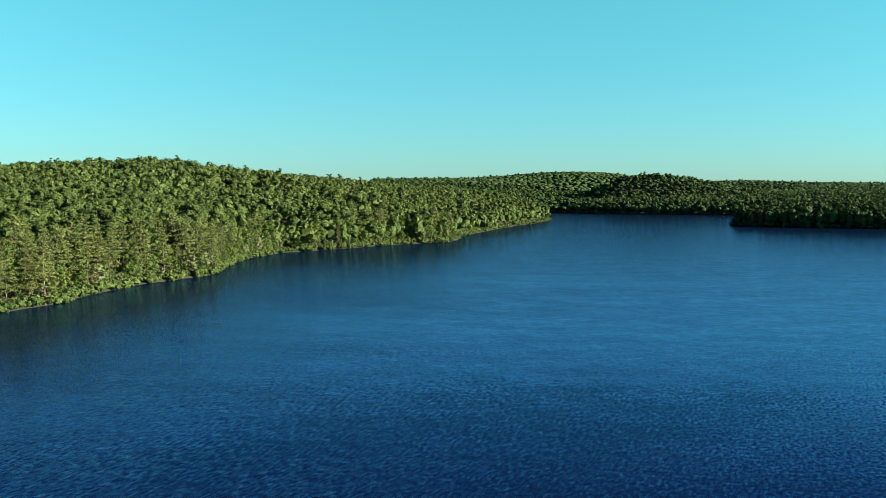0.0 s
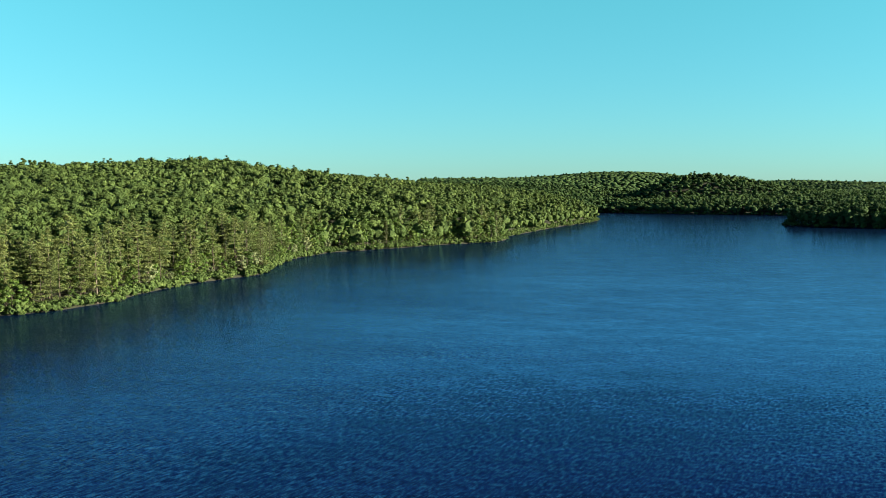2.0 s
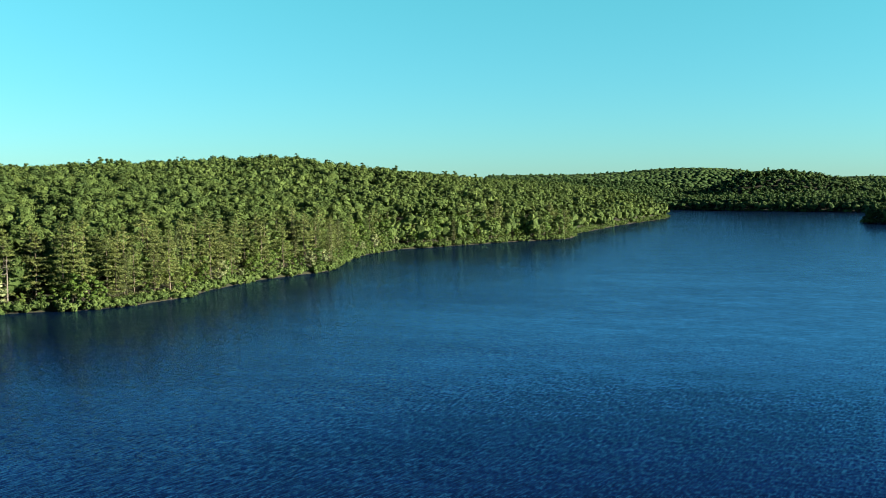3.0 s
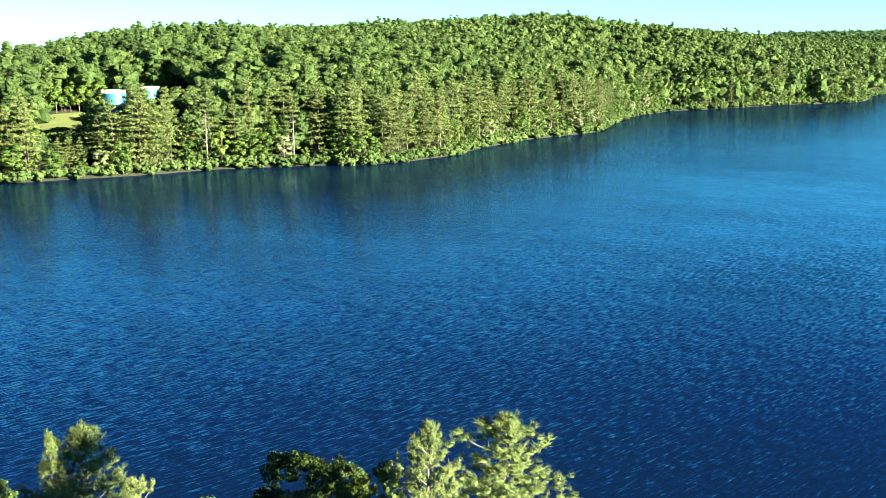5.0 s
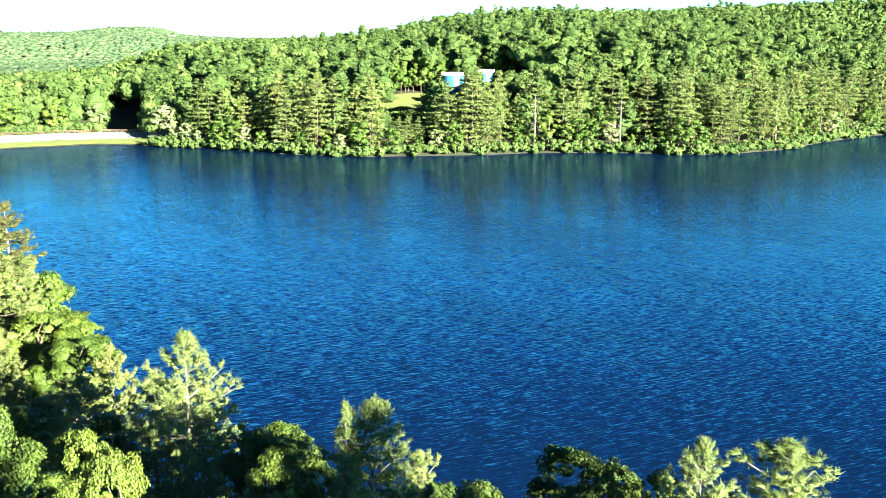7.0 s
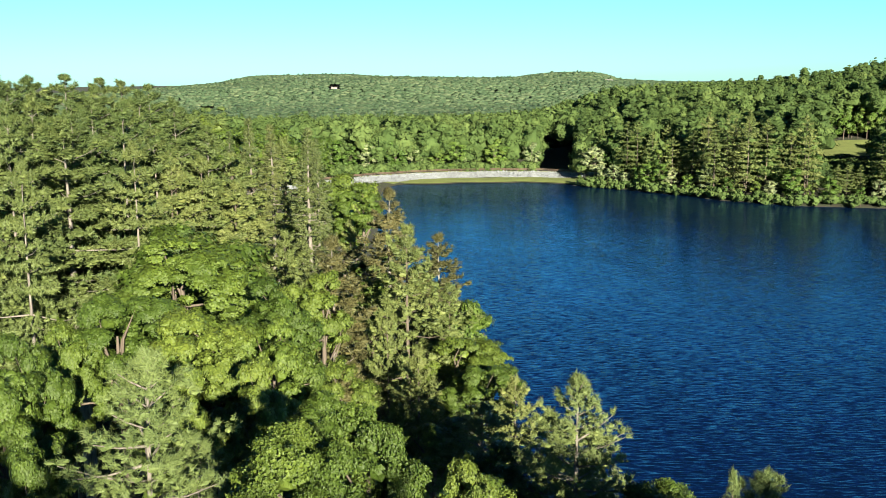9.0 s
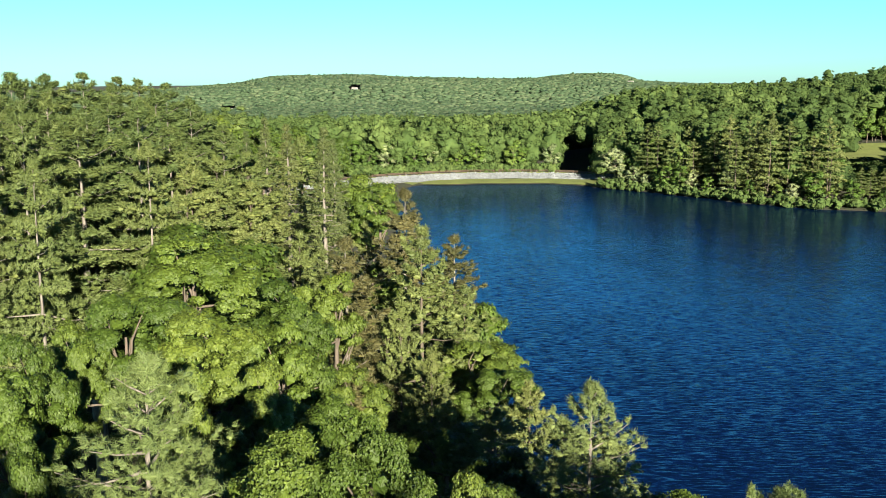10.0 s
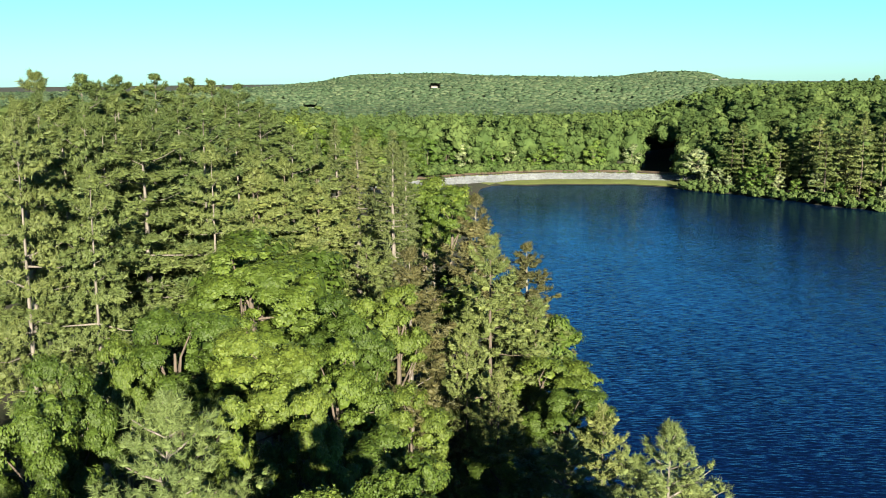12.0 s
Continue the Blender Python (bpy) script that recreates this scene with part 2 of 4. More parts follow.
def kites(rng, at, normal, along, length, width):
    """Small four-cornered leaves or tufts: centre, facing, direction of the tip, size."""
    along = unit(along - normal * np.sum(along * normal, -1, keepdims=True) + 1e-4)
    side = np.cross(normal, along)
    length, width = np.asarray(length).reshape(-1, 1), np.asarray(width).reshape(-1, 1)
    bend = normal * length * 0.12
    v = np.stack([at - along * length * 0.5 - bend, at + side * width * 0.5 + bend * 0.3,
                  at + along * length * 0.5 - bend, at - side * width * 0.5 + bend * 0.3], 1)
    n = len(at)
    return v.reshape(-1, 3), np.arange(n * 4).reshape(n, 4)


def shards(rng, at, normal, along, length, width):
    """Three-cornered leaf clumps or needle tufts, for trees farther off."""
    along = unit(along - normal * np.sum(along * normal, -1, keepdims=True) + 1e-4)
    side = np.cross(normal, along)
    length, width = np.asarray(length).reshape(-1, 1), np.asarray(width).reshape(-1, 1)
    skew = rng.uniform(-0.3, 0.3, (len(at), 1))
    v = np.stack([at - along * length * 0.45 - side * width * 0.5, at - along * length * 0.45 + side * width * 0.5,
                  at + along * length * 0.55 + side * width * skew], 1)
    n = len(at)
    return v.reshape(-1, 3), np.arange(n * 3).reshape(n, 3)


GOLD = (1 + 5 ** 0.5) / 2
ICO_V = unit(np.array([(-1, GOLD, 0), (1, GOLD, 0), (-1, -GOLD, 0), (1, -GOLD, 0), (0, -1, GOLD), (0, 1, GOLD),
                       (0, -1, -GOLD), (0, 1, -GOLD), (GOLD, 0, -1), (GOLD, 0, 1), (-GOLD, 0, -1), (-GOLD, 0, 1)], float))
ICO_F = np.array([(0, 11, 5), (0, 5, 1), (0, 1, 7), (0, 7, 10), (0, 10, 11), (1, 5, 9), (5, 11, 4), (11, 10, 2), (10, 7, 6), (7, 1, 8),
                  (3, 9, 4), (3, 4, 2), (3, 2, 6), (3, 6, 8), (3, 8, 9), (4, 9, 5), (2, 4, 11), (6, 2, 10), (8, 6, 7), (9, 8, 1)])


def split_ico(v, f):
    """Every triangle cut into four, on the unit sphere."""
    v, made, out = [tuple(p) for p in v], {}, []

    def mid(a, b):
        k = (min(a, b), max(a, b))
        if k not in made:
            made[k] = len(v)
            v.append(tuple(unit(np.array(v[a]) + np.array(v[b]))))
        return made[k]

    for a, b, c in f:
        x, y, z = mid(a, b), mid(b, c), mid(c, a)
        out += [(a, x, z), (b, y, x), (c, z, y), (x, y, z)]
    return np.array(v), np.array(out)


ICO2_V, ICO2_F = split_ico(ICO_V, ICO_F)


def lumps(rng, at, size, fine=False, rough=0.18):
    """Uneven leaf masses, one at each place: the closed inside of a clump or a far crown."""
    tv, tf = (ICO2_V, ICO2_F) if fine else (ICO_V, ICO_F)
    n, k = len(at), len(tv)
    size = np.asarray(size, float).reshape(n, 1, -1)
    turn = rng.uniform(0, 6.28, n)
    c, s = np.cos(turn)[:, None], np.sin(turn)[:, None]
    v = np.stack([tv[None, :, 0] * c - tv[None, :, 1] * s, tv[None, :, 0] * s + tv[None, :, 1] * c, np.broadcast_to(tv[None, :, 2], (n, k))], -1)
    v = at[:, None] + v * size * rng.uniform(1 - rough, 1 + rough, (n, k, 1))
    return v.reshape(-1, 3), (np.arange(n)[:, None, None] * k + tf[None]).reshape(-1, 3)


def three(f):
    return f if f.shape[1] == 3 else np.concatenate([f[:, [0, 1, 2]], f[:, [0, 2, 3]]])


def joined(a, b):
    """Two meshes as one, with flat faces."""
    (va, fa), (vb, fb) = a, b
    fa = three(fa)
    return np.concatenate([va, vb]), np.concatenate([fa, fb + len(va)]), np.zeros(len(fa) + len(fb), bool)


def tubes(lines, sides=6):
    """Tapered tubes: each line a list of (x, y, z, radius)."""
    vs, fs, base = [], [], 0
    ang = np.arange(sides) * 2 * math.pi / sides
    for line in lines:
        p = np.asarray(line, float)
        d = unit(np.gradient(p[:, :3], axis=0))
        ref = np.where(np.abs(d[:, 2:3]) > 0.9, np.array([[1.0, 0, 0]]), np.array([[0, 0, 1.0]]))
        a = unit(np.cross(d, ref))
        b = np.cross(d, a)
        ring = p[:, None, :3] + p[:, None, 3:4] * (np.cos(ang)[None, :, None] * a[:, None] + np.sin(ang)[None, :, None] * b[:, None])
        vs.append(ring.reshape(-1, 3))
        m = len(p)
        i, j = np.meshgrid(np.arange(m - 1), np.arange(sides), indexing="ij")
        k = (j + 1) % sides
        fs.append(np.stack([base + i * sides + j, base + i * sides + k, base + (i + 1) * sides + k, base + (i + 1) * sides + j], -1).reshape(-1, 4))
        base += m * sides
    return np.concatenate(vs), np.concatenate(fs)


# ---- the plan: the lake's outline, the lie of the land ----
SHORE = [(-346, 140), (-349, 160), (-344, 183), (-332, 201), (-318, 208), (-295, 215), (-273, 222), (-250, 228), (-231, 239), (-215, 257),
         (-195, 285), (-165, 305), (-148, 319), (-138, 343), (-134, 385), (-124, 433), (-109, 468), (-115, 560), (-101, 625), (-83, 645),
         (-38, 708), (7, 759), (17, 840), (69, 1036), (132, 1232), (120, 1330), (60, 1480), (178, 1640), (279, 1546), (427, 1460),
         (520, 1330), (440, 1180), (316, 1084), (356, 1010), (430, 960), (640, 860), (700, 500), (480, 130), (250, 20), (120, 8),
         (60, 42), (15, 57), (-20, 55), (-45, 45), (-85, 51), (-140, 68), (-230, 95)]


def rounded(points, steps):
    p = np.array(points, float)
    out = []
    t = np.linspace(0, 1, steps, endpoint=False)[:, None]
    for i in range(len(p)):
        a, b, c, d = p[i - 1], p[i], p[(i + 1) % len(p)], p[(i + 2) % len(p)]
        out.append(0.5 * (2 * b + (c - a) * t + (2 * a - 5 * b + 4 * c - d) * t ** 2 + (3 * b - a - 3 * c + d) * t ** 3))
    q = np.concatenate(out)
    k = np.arange(len(q))
    wob = np.stack([np.sin(k * 1.7) + np.sin(k * 0.83 + 1), np.cos(k * 1.31) + np.sin(k * 0.57 + 2)], 1)
    return q + wob * 0.8


OUTLINE = rounded(SHORE, 4)


def inland(xy):
    """Metres from the water's edge, positive on land."""
    xy = np.asarray(xy, float)
    a, b = OUTLINE, np.roll(OUTLINE, -1, 0)
    out = np.empty(len(xy))
    for s in range(0, len(xy), 4000):
        p = xy[s:s + 4000, None]
        ab = b - a
        t = np.clip(np.sum((p - a) * ab, -1) / np.sum(ab * ab, -1), 0, 1)
        d = np.sqrt(np.min(np.sum((p - a - t[..., None] * ab) ** 2, -1), 1))
        cross = ((a[:, 1] > p[..., 1]) != (b[:, 1] > p[..., 1])) & (p[..., 0] < a[:, 0] + (p[..., 1] - a[:, 1]) * ab[:, 0] / np.where(np.abs(ab[:, 1]) < 1e-9, 1e-9, ab[:, 1]))
        out[s:s + 4000] = np.where(cross.sum(1) % 2 == 1, -d, d)
    return out


# hills: heading in degrees left of the first view, distance, height of the ground
HILLS = [(16, 900, 51), (21, 850, 44), (12, 980, 42), (8, 1050, 39), (3, 1150, 33), (26, 560, 33), (33, 500, 32), (38, 480, 32), (43, 480,
         24), (42, 385, 17), (40, 420, 19), (47, 470, 19), (52, 460, 15), (60, 440, 3), (70, 460, 2), (75, 850, -28), (62, 850, -28), (70, 600, -20), (60, 620, -18), (68, 1100, -30), (80, 560, -6), (86, 130,
         20), (95, 90, 18), (120, 80, 14), (80, 240, 10), (30, 700, 32), (24, 680, 39), (25, 1100, 40), (35, 800, 38), (45, 700, 14), (50,
         1000, 13), (20, 700, 39), (10, 700, 33), (75, 2700, 37), (71.5, 2700, 40), (68, 2700, 30), (64, 2750, 21), (57.5, 2700, 40), (53.6, 2700, 6), (49.7, 2650, -12), (80, 2650, -8), (85, 2700, -14), (70, 1500,
         -27), (60, 1700, -24), (78, 1700, -24), (50, 1700, -16), (-3, 2300, 49), (-8, 2150, 58), (-12, 2300, 1), (-16, 2600, 43), (-22, 2700, 36), (-12, 1800, 14), (-22, 1100, 14), (-30,
         1150, 16), (-30, 2500, 33), (-20, 1800, 19)]
hx = np.array([[-math.sin(radians(a)) * d, math.cos(radians(a)) * d] for a, d, h in HILLS])
hh = np.array([h for a, d, h in HILLS], float)
RISE = 110.0
# steep wooded knolls across the lake: heading, distance, height, breadth
KNOLLS = [(-9.8, 1770, 24, 46), (-11.2, 1790, 24, 55), (-12.8, 1800, 22, 70), (-14.8, 1830, 17, 90), (-7.8, 2250, 7, 160)]


def land(xy):
    """The height of the ground: a low bank at the water, then slopes up to the hills."""
    xy = np.asarray(xy, float)
    s = inland(xy)
    d2 = np.sum((xy[:, None] - hx) ** 2, -1)
    reach = (40 + 0.1 * np.linalg.norm(hx, axis=1)) ** 2
    w = 1 / (d2 / reach + 0.06) ** 2
    big = np.sum(w * hh, 1) / np.sum(w, 1)
    for a, d, h, r in KNOLLS:
        big = big + h * np.exp(-((xy[:, 0] + math.sin(radians(a)) * d) ** 2 + (xy[:, 1] - math.cos(radians(a)) * d) ** 2) / (r * r))
    roll = 1.2 * np.sin(xy[:, 0] * 0.021 + 1.3) * np.sin(xy[:, 1] * 0.017)
    up = 0.5 * (1 - np.exp(-np.maximum(s, 0) / 1.5)) + (big + roll) * (1 - np.exp(-np.maximum(s, 0) / RISE))
    return np.where(s > 0, np.where(s < 45, np.maximum(up, np.minimum(s * 0.3, 0.4)), up), np.maximum(s * 0.6, -4.0))


def ground_sheet():
    fine = np.radians(np.arange(-42, 112, 0.75))
    rough = np.radians(np.arange(112, 318, 4.0))
    ang = np.concatenate([fine, rough])
    r = np.concatenate([[0.5, 8, 16], 24 * 1.03 ** np.arange(85), np.arange(300, 500, 3), 500 * 1.024 ** np.arange(96)])
    A, R = np.meshgrid(ang, r, indexing="ij")
    xy = np.stack([-np.sin(A) * R, np.cos(A) * R], -1).reshape(-1, 2)
    z = land(xy)
    n, m = len(ang), len(r)
    i, j = np.meshgrid(np.arange(n), np.arange(m - 1), indexing="ij")
    k = (i + 1) % n
    f = np.stack([i * m + j, i * m + j + 1, k * m + j + 1, k * m + j], -1).reshape(-1, 4)[:, ::-1]
    ob = new("ground", mesh_from("ground", np.column_stack([xy, z]), f, GROUND, smooth=True))
    tagged(ob, "forest floor of leaf litter with a stony brown lake edge", "ground", kind="structure")


ground_sheet()
water = new("water", mesh_from("water", [(-362, -60, 0), (900, -60, 0), (900, 1800, 0), (-362, 1800, 0)], [(0, 1, 2, 3)], WATER))
tagged(water, "deep blue lake water with small wind ripples", "water", kind="structure")


# ---- trees ----
def broadleaf_crown(rng, height, radius, deep, clumps, leaves, size, low, puff, leaf, heart):
    """Leaf clumps set round a lumpy crown. Returns the leaf mesh arrays and the clump centres."""
    # the main boughs each carry a dome of their own, with gaps between the domes
    lobes = 10
    k = np.arange(lobes) + 0.5
    phi = np.arccos(1 - (1.6 - low) * k / lobes)
    th = k * 2.39996 + rng.uniform(0, 6) + rng.normal(0, 0.3, lobes)
    ld = np.stack([np.sin(phi) * np.cos(th), np.sin(phi) * np.sin(th), np.cos(phi)], 1)
    lc = ld * rng.uniform(0.5, 0.72, (lobes, 1)) * (radius, radius, deep) + (0, 0, height - deep)
    lr = radius * rng.uniform(0.34, 0.5, lobes)
    of = np.arange(clumps) % lobes
    d = unit(rng.normal(0, 1, (clumps, 3)) + ld[of] * 0.8 + (0, 0, 0.5))
    c = lc[of] + d * (lr[of] * rng.uniform(0.45, 1.0, clumps))[:, None] * (1, 1, 0.8)
    cr = radius * rng.uniform(puff[0], puff[1], clumps)
    who = rng.choice(clumps, leaves, p=cr ** 2 / np.sum(cr ** 2))
    v = unit(rng.normal(0, 1, (leaves, 3)) + d[who] * 0.6 + (0, 0, 0.4))
    at = c[who] + v * (cr[who] * rng.uniform(0.6, 1.12, leaves))[:, None] * (1, 1, 0.65) + rng.normal(0, 0.07, (leaves, 3)) * cr[who][:, None]
    nrm = unit(v * 0.7 + d[who] * 0.4 + (0, 0, 0.2) + rng.normal(0, 0.5 if leaf is kites else 0.25, (leaves, 3)))
    s = size * rng.uniform(0.65, 1.35, leaves)
    middle = np.concatenate([c - d * cr[:, None] * 0.25, lc - (0, 0, 0.1 * deep)])
    core = lumps(rng, middle, np.outer(np.concatenate([cr * 0.6, lr * heart]), (1, 1, 0.7)), False, 0.4)
    return joined(leaf(rng, at, nrm, rng.normal(0, 1, (leaves, 3)) + v * 0.6, s, s * (0.75 if leaf is kites else 1.1)), core), c


def broadleaf(seed, height, radius, clumps, leaves, size, mat, limbs=10, deep=None, name="broadleaf_tree", bark_mat=None, low=0.0,
              puff=(0.17, 0.31), leaf=kites, heart=0.35):
    rng = np.random.default_rng(seed)
    deep = deep or height * 0.36
    (v, f, soft), c = broadleaf_crown(rng, height, radius, deep, clumps, leaves, size, low, puff, leaf, heart)
    fork = max(height - deep * 1.5, height * 0.15)
    r0 = 0.009 * height + 0.04
    lean = rng.normal(0, 0.02 * height, 2)
    lines = [[(0, 0, -0.6, r0 * 1.3), (0, 0, 0.6, r0), (lean[0] * 0.4, lean[1] * 0.4, fork * 0.6, r0 * 0.85),
              (lean[0], lean[1], fork, r0 * 0.7), (lean[0], lean[1], height - deep * 0.7, r0 * 0.25)]]
    for q in c[rng.permutation(len(c))[:limbs]]:
        z0 = fork * 0.85 + rng.uniform(0, 1) * max(min(q[2], height - deep) - fork * 0.85, 0)
        mid = np.array([q[0] * 0.45 + lean[0], q[1] * 0.45 + lean[1], z0 + (q[2] - z0) * 0.6])
        lines.append([(lean[0], lean[1], z0, r0 * 0.35), (*mid, r0 * 0.22), (*q, r0 * 0.06)])
    tree = new(name)
    part("trunk", mesh_from("trunk", *tubes(lines), bark_mat or BARK, smooth=True), tree)
    part("crown", mesh_from("crown", v, f, mat, smooth=soft), tree)
    return tree


def conifer(seed, height, radius, whorls, per, plumes, needles, size, mat, start=0.3, slope=0.12, shape="broad", name="pine_tree",
            bark_mat=None, ragged=0.35, thick=0.16, leaf=shards, droop=0.0, spread=0.34, sides=4, bare=1, every=4, mass=0.6, flat=0.4):
    """Whorls of boughs on one trunk; every bough carries plumes, every plume is a spray of needle tufts."""
    rng = np.random.default_rng(seed)
    r0 = 0.011 * height + 0.05
    bend = rng.normal(0, 0.012 * height, 2)
    lines = [[(0, 0, -0.6, r0 * 1.25), (0, 0, 0.8, r0), (bend[0], bend[1], height * 0.5, r0 * 0.7), (bend[0] * 0.6, bend[1] * 0.6, height * 0.8, r0 * 0.35), (bend[0], bend[1], height * 0.985, 0.03)]]
    axis = np.array(lines[0])
    root, out_d, reach = [], [], []
    for w in range(whorls):
        t = min(max((w + rng.uniform(-0.35, 0.35)) / (whorls - 1), 0), 0.99) ** 0.8
        z = height * (start + (1 - start) * t)
        core = np.array([np.interp(z, axis[:, 2], axis[:, 0]), np.interp(z, axis[:, 2], axis[:, 1]), z])
        if shape == "cone":
            prof = radius * ((1 - t) ** 0.85 + 0.06)
        elif shape == "bushy":
            prof = radius * (0.8 + 0.2 * min(1, t * 3)) * min(1, (1.02 - t) * 1.6 + 0.09) ** 0.82
        else:
            prof = radius * (0.65 + 0.35 * min(1, t * 3)) * min(1, (1.02 - t) * (1.25 if shape == "layered" else 1.2) + 0.05) ** 0.75
        a0 = rng.uniform(0, 6.28)
        for b in range(per):
            a = a0 + b * 6.283 / per + rng.normal(0, 0.3)
            ln = prof * rng.uniform(1 - ragged, 1 + ragged * 0.5) * min(1, (1.06 - t) / 0.22)
            up = slope + (0.8 * max(0, t - 0.6) * 2 if shape != "cone" else 0.3 * t) + rng.normal(0, 0.1)
            up += max(0, t - 0.85) * 3 if shape != "cone" else 0
            root.append(core)
            out_d.append((math.cos(a), math.sin(a), up))
            reach.append(ln)
    root, out_d, reach = np.array(root), np.array(out_d), np.array(reach)
    for p, o, ln in list(zip(root, out_d, reach))[::bare]:
        lines.append([(*p, max(0.025, r0 * 0.22 * min(1, ln / radius))), (*(p + o * ln * 0.5 - (0, 0, ln * 0.04)), 0.03), (*(p + o * ln * 0.92), 0.012)])
    n = np.maximum(2, (plumes * (0.4 + 0.75 * reach / radius)).astype(int))
    who = np.repeat(np.arange(len(reach)), n)
    m = len(who)
    s = rng.uniform(0.16, 1.0, m) ** 0.75
    side = np.stack([-out_d[who, 1], out_d[who, 0], np.zeros(m)], 1)
    off = rng.uniform(-1, 1, m) * spread * reach[who] * (0.35 + 1.1 * s * (1.12 - s))
    c = root[who] + out_d[who] * (reach[who] * s)[:, None] + side * off[:, None]
    c[:, 2] += rng.normal(0.1, 0.15, m) * (0.5 + 0.12 * reach[who]) - droop * reach[who] * s ** 2
    face = unit(out_d[who] + side * (np.sign(off) * 0.8 * np.abs(off) / (reach[who] * spread))[:, None] + (0, 0, 0.35 - droop))
    k = np.repeat(np.arange(m), needles)
    d = unit(face[k] + rng.normal(0, 0.55, (len(k), 3)) + (0, 0, 0.15))
    nrm = unit(np.cross(d, rng.normal(0, 1, (len(k), 3))) * 0.7 + unit(out_d[who])[k] * 0.55 + (0, 0, flat))
    sz = size * rng.uniform(0.7, 1.3, len(k))
    at = c[k] + d * (sz * 0.5)[:, None] + rng.normal(0, 0.12 * size, (len(k), 3))
    thick_part = c[reach[who] > 0.2 * radius][::every]
    core = lumps(rng, thick_part, np.outer(size * mass * rng.uniform(0.7, 1.3, len(thick_part)), (1, 1, 0.42)), rough=0.35)
    v, f, soft = joined(leaf(rng, at, nrm, d, sz, sz * thick), core)
    tree = new(name)
    part("trunk", mesh_from("trunk", *tubes(lines, sides), bark_mat or BARK, smooth=True), tree)
    part("crown", mesh_from("crown", v, f, mat, smooth=soft), tree)
    return tree


def standing(tree, x, y, scale, turn, sink=0.0):
    z = float(land([(x, y)])[0]) - sink
    return pose(x, y, z, 0, 0, turn) @ Matrix.Diagonal((scale[0], scale[0], scale[1], 1))


class Kind:
    """A kind of tree with several built forms; the first planting of a form is the form itself, the rest are copies."""

    def __init__(self, makers, label, category="tree"):
        self.makers, self.label, self.category, self.built = makers, label, category, {}

    def plant(self, i, x, y, height, wide=1.0, turn=0.0, group="", label=""):
        i %= len(self.makers)
        full, make = self.makers[i]
        k = height / full
        m = standing(None, x, y, (k * wide, k), turn)
        if i not in self.built:
            ob = make()
            ob.matrix_basis = m
            self.built[i] = ob
        else:
            src = self.built[i]
            ob = copy_thing(src, Matrix.Identity(4))
            ob.matrix_basis = m
        return tagged(ob, label or self.label, self.category, group)


NEAR_BROAD = Kind([(25, lambda s=s: broadleaf(s, 25, 3.3, 230, 30000, 0.13, BROADLEAF, 7, deep=4.4, puff=(0.09, 0.18), leaf=shards, heart=0.3)) for s in (11, 12, 13)],
                  "leafy green broadleaf tree on the near wooded bank")
NEAR_PINE = Kind([(30, lambda s=s: conifer(s, 30, 6.6, 14, 6, 22, 18, 0.44, NEEDLES, every=2, mass=0.7, start=0.34, slope=0.0, shape="bushy", ragged=0.5, thick=0.17, spread=0.36, flat=0.7, bare=3, bark_mat=PALEBARK)) for s in (21, 22, 23)],
                 "tall white pine with layered boughs on the near bank")
NEAR_FULL_PINE = Kind([(22, lambda s=s: conifer(s, 22, 5.3, 18, 7, 22, 15, 0.36, FULLNEEDLES, every=2, mass=0.75, start=0.06, slope=0.12, shape="bushy", ragged=0.4, thick=0.16, bare=3)) for s in (31, 32, 33)],
                      "full-crowned white pine beside the lake")
NEAR_SPRUCE = Kind([(30, lambda s=s: conifer(s, 30, 3.6, 36, 5, 9, 12, 0.4, DARKNEEDLES, thick=0.17, start=0.3, slope=-0.1, shape="cone", droop=0.22, ragged=0.35, bark_mat=PALEBARK, every=3, mass=0.6, bare=2)) for s in (41, 42)],
                   "slim feathery spruce with a bare grey trunk")
NEAR_RUST = Kind([(22, lambda s=s: conifer(s, 22, 3.4, 22, 6, 21, 14, 0.32, RUSTNEEDLES, thick=0.17, start=0.16, slope=0.15, shape="bushy", ragged=0.4, bare=3, every=2, mass=0.75, bark_mat=PALEBARK)) for s in (51, 52)],
                 "browning red pine with thin rusty needles")

MID_BROAD = Kind([(22, lambda s=s: broadleaf(s, 22, 4.8, 150, 9000, 0.28, BROADLEAF, 5, deep=6.0, puff=(0.1, 0.22), leaf=shards, heart=0.5)) for s in (15, 16)],
                 "leafy broadleaf tree farther along the near bank")
CLOSE_PINE = Kind([(25, lambda s=s: conifer(s, 25, 2.7, 15, 7, 17, 26, 0.22, CLOSENEEDLES, start=0.68, slope=0.25, shape="bushy", ragged=0.5, thick=0.09, every=3, mass=0.6, flat=0.3, bare=2, bark_mat=PALEBARK)) for s in (35, 36, 37)],
                  "bushy white pine with pale new growth beside the lake")
CLOSE_SPRUCE = Kind([(26, lambda s=s: conifer(s, 26, 1.7, 22, 6, 10, 18, 0.16, CLOSENEEDLES, start=0.7, slope=0.0, shape="cone", droop=0.25, ragged=0.3, thick=0.14, every=6, mass=0.5, bare=2)) for s in (45,)],
                    "spruce with hanging pale-tipped twigs beside a pine")
CLOSE_BROAD = Kind([(27, lambda s=s: broadleaf(s, 27, 2.4, 170, 26000, 0.1, BROADLEAF, 8, deep=3.6, puff=(0.1, 0.19), leaf=kites, heart=0.3)) for s in (17, 18)],
                   "leafy maple with bright sunlit leaves close below")

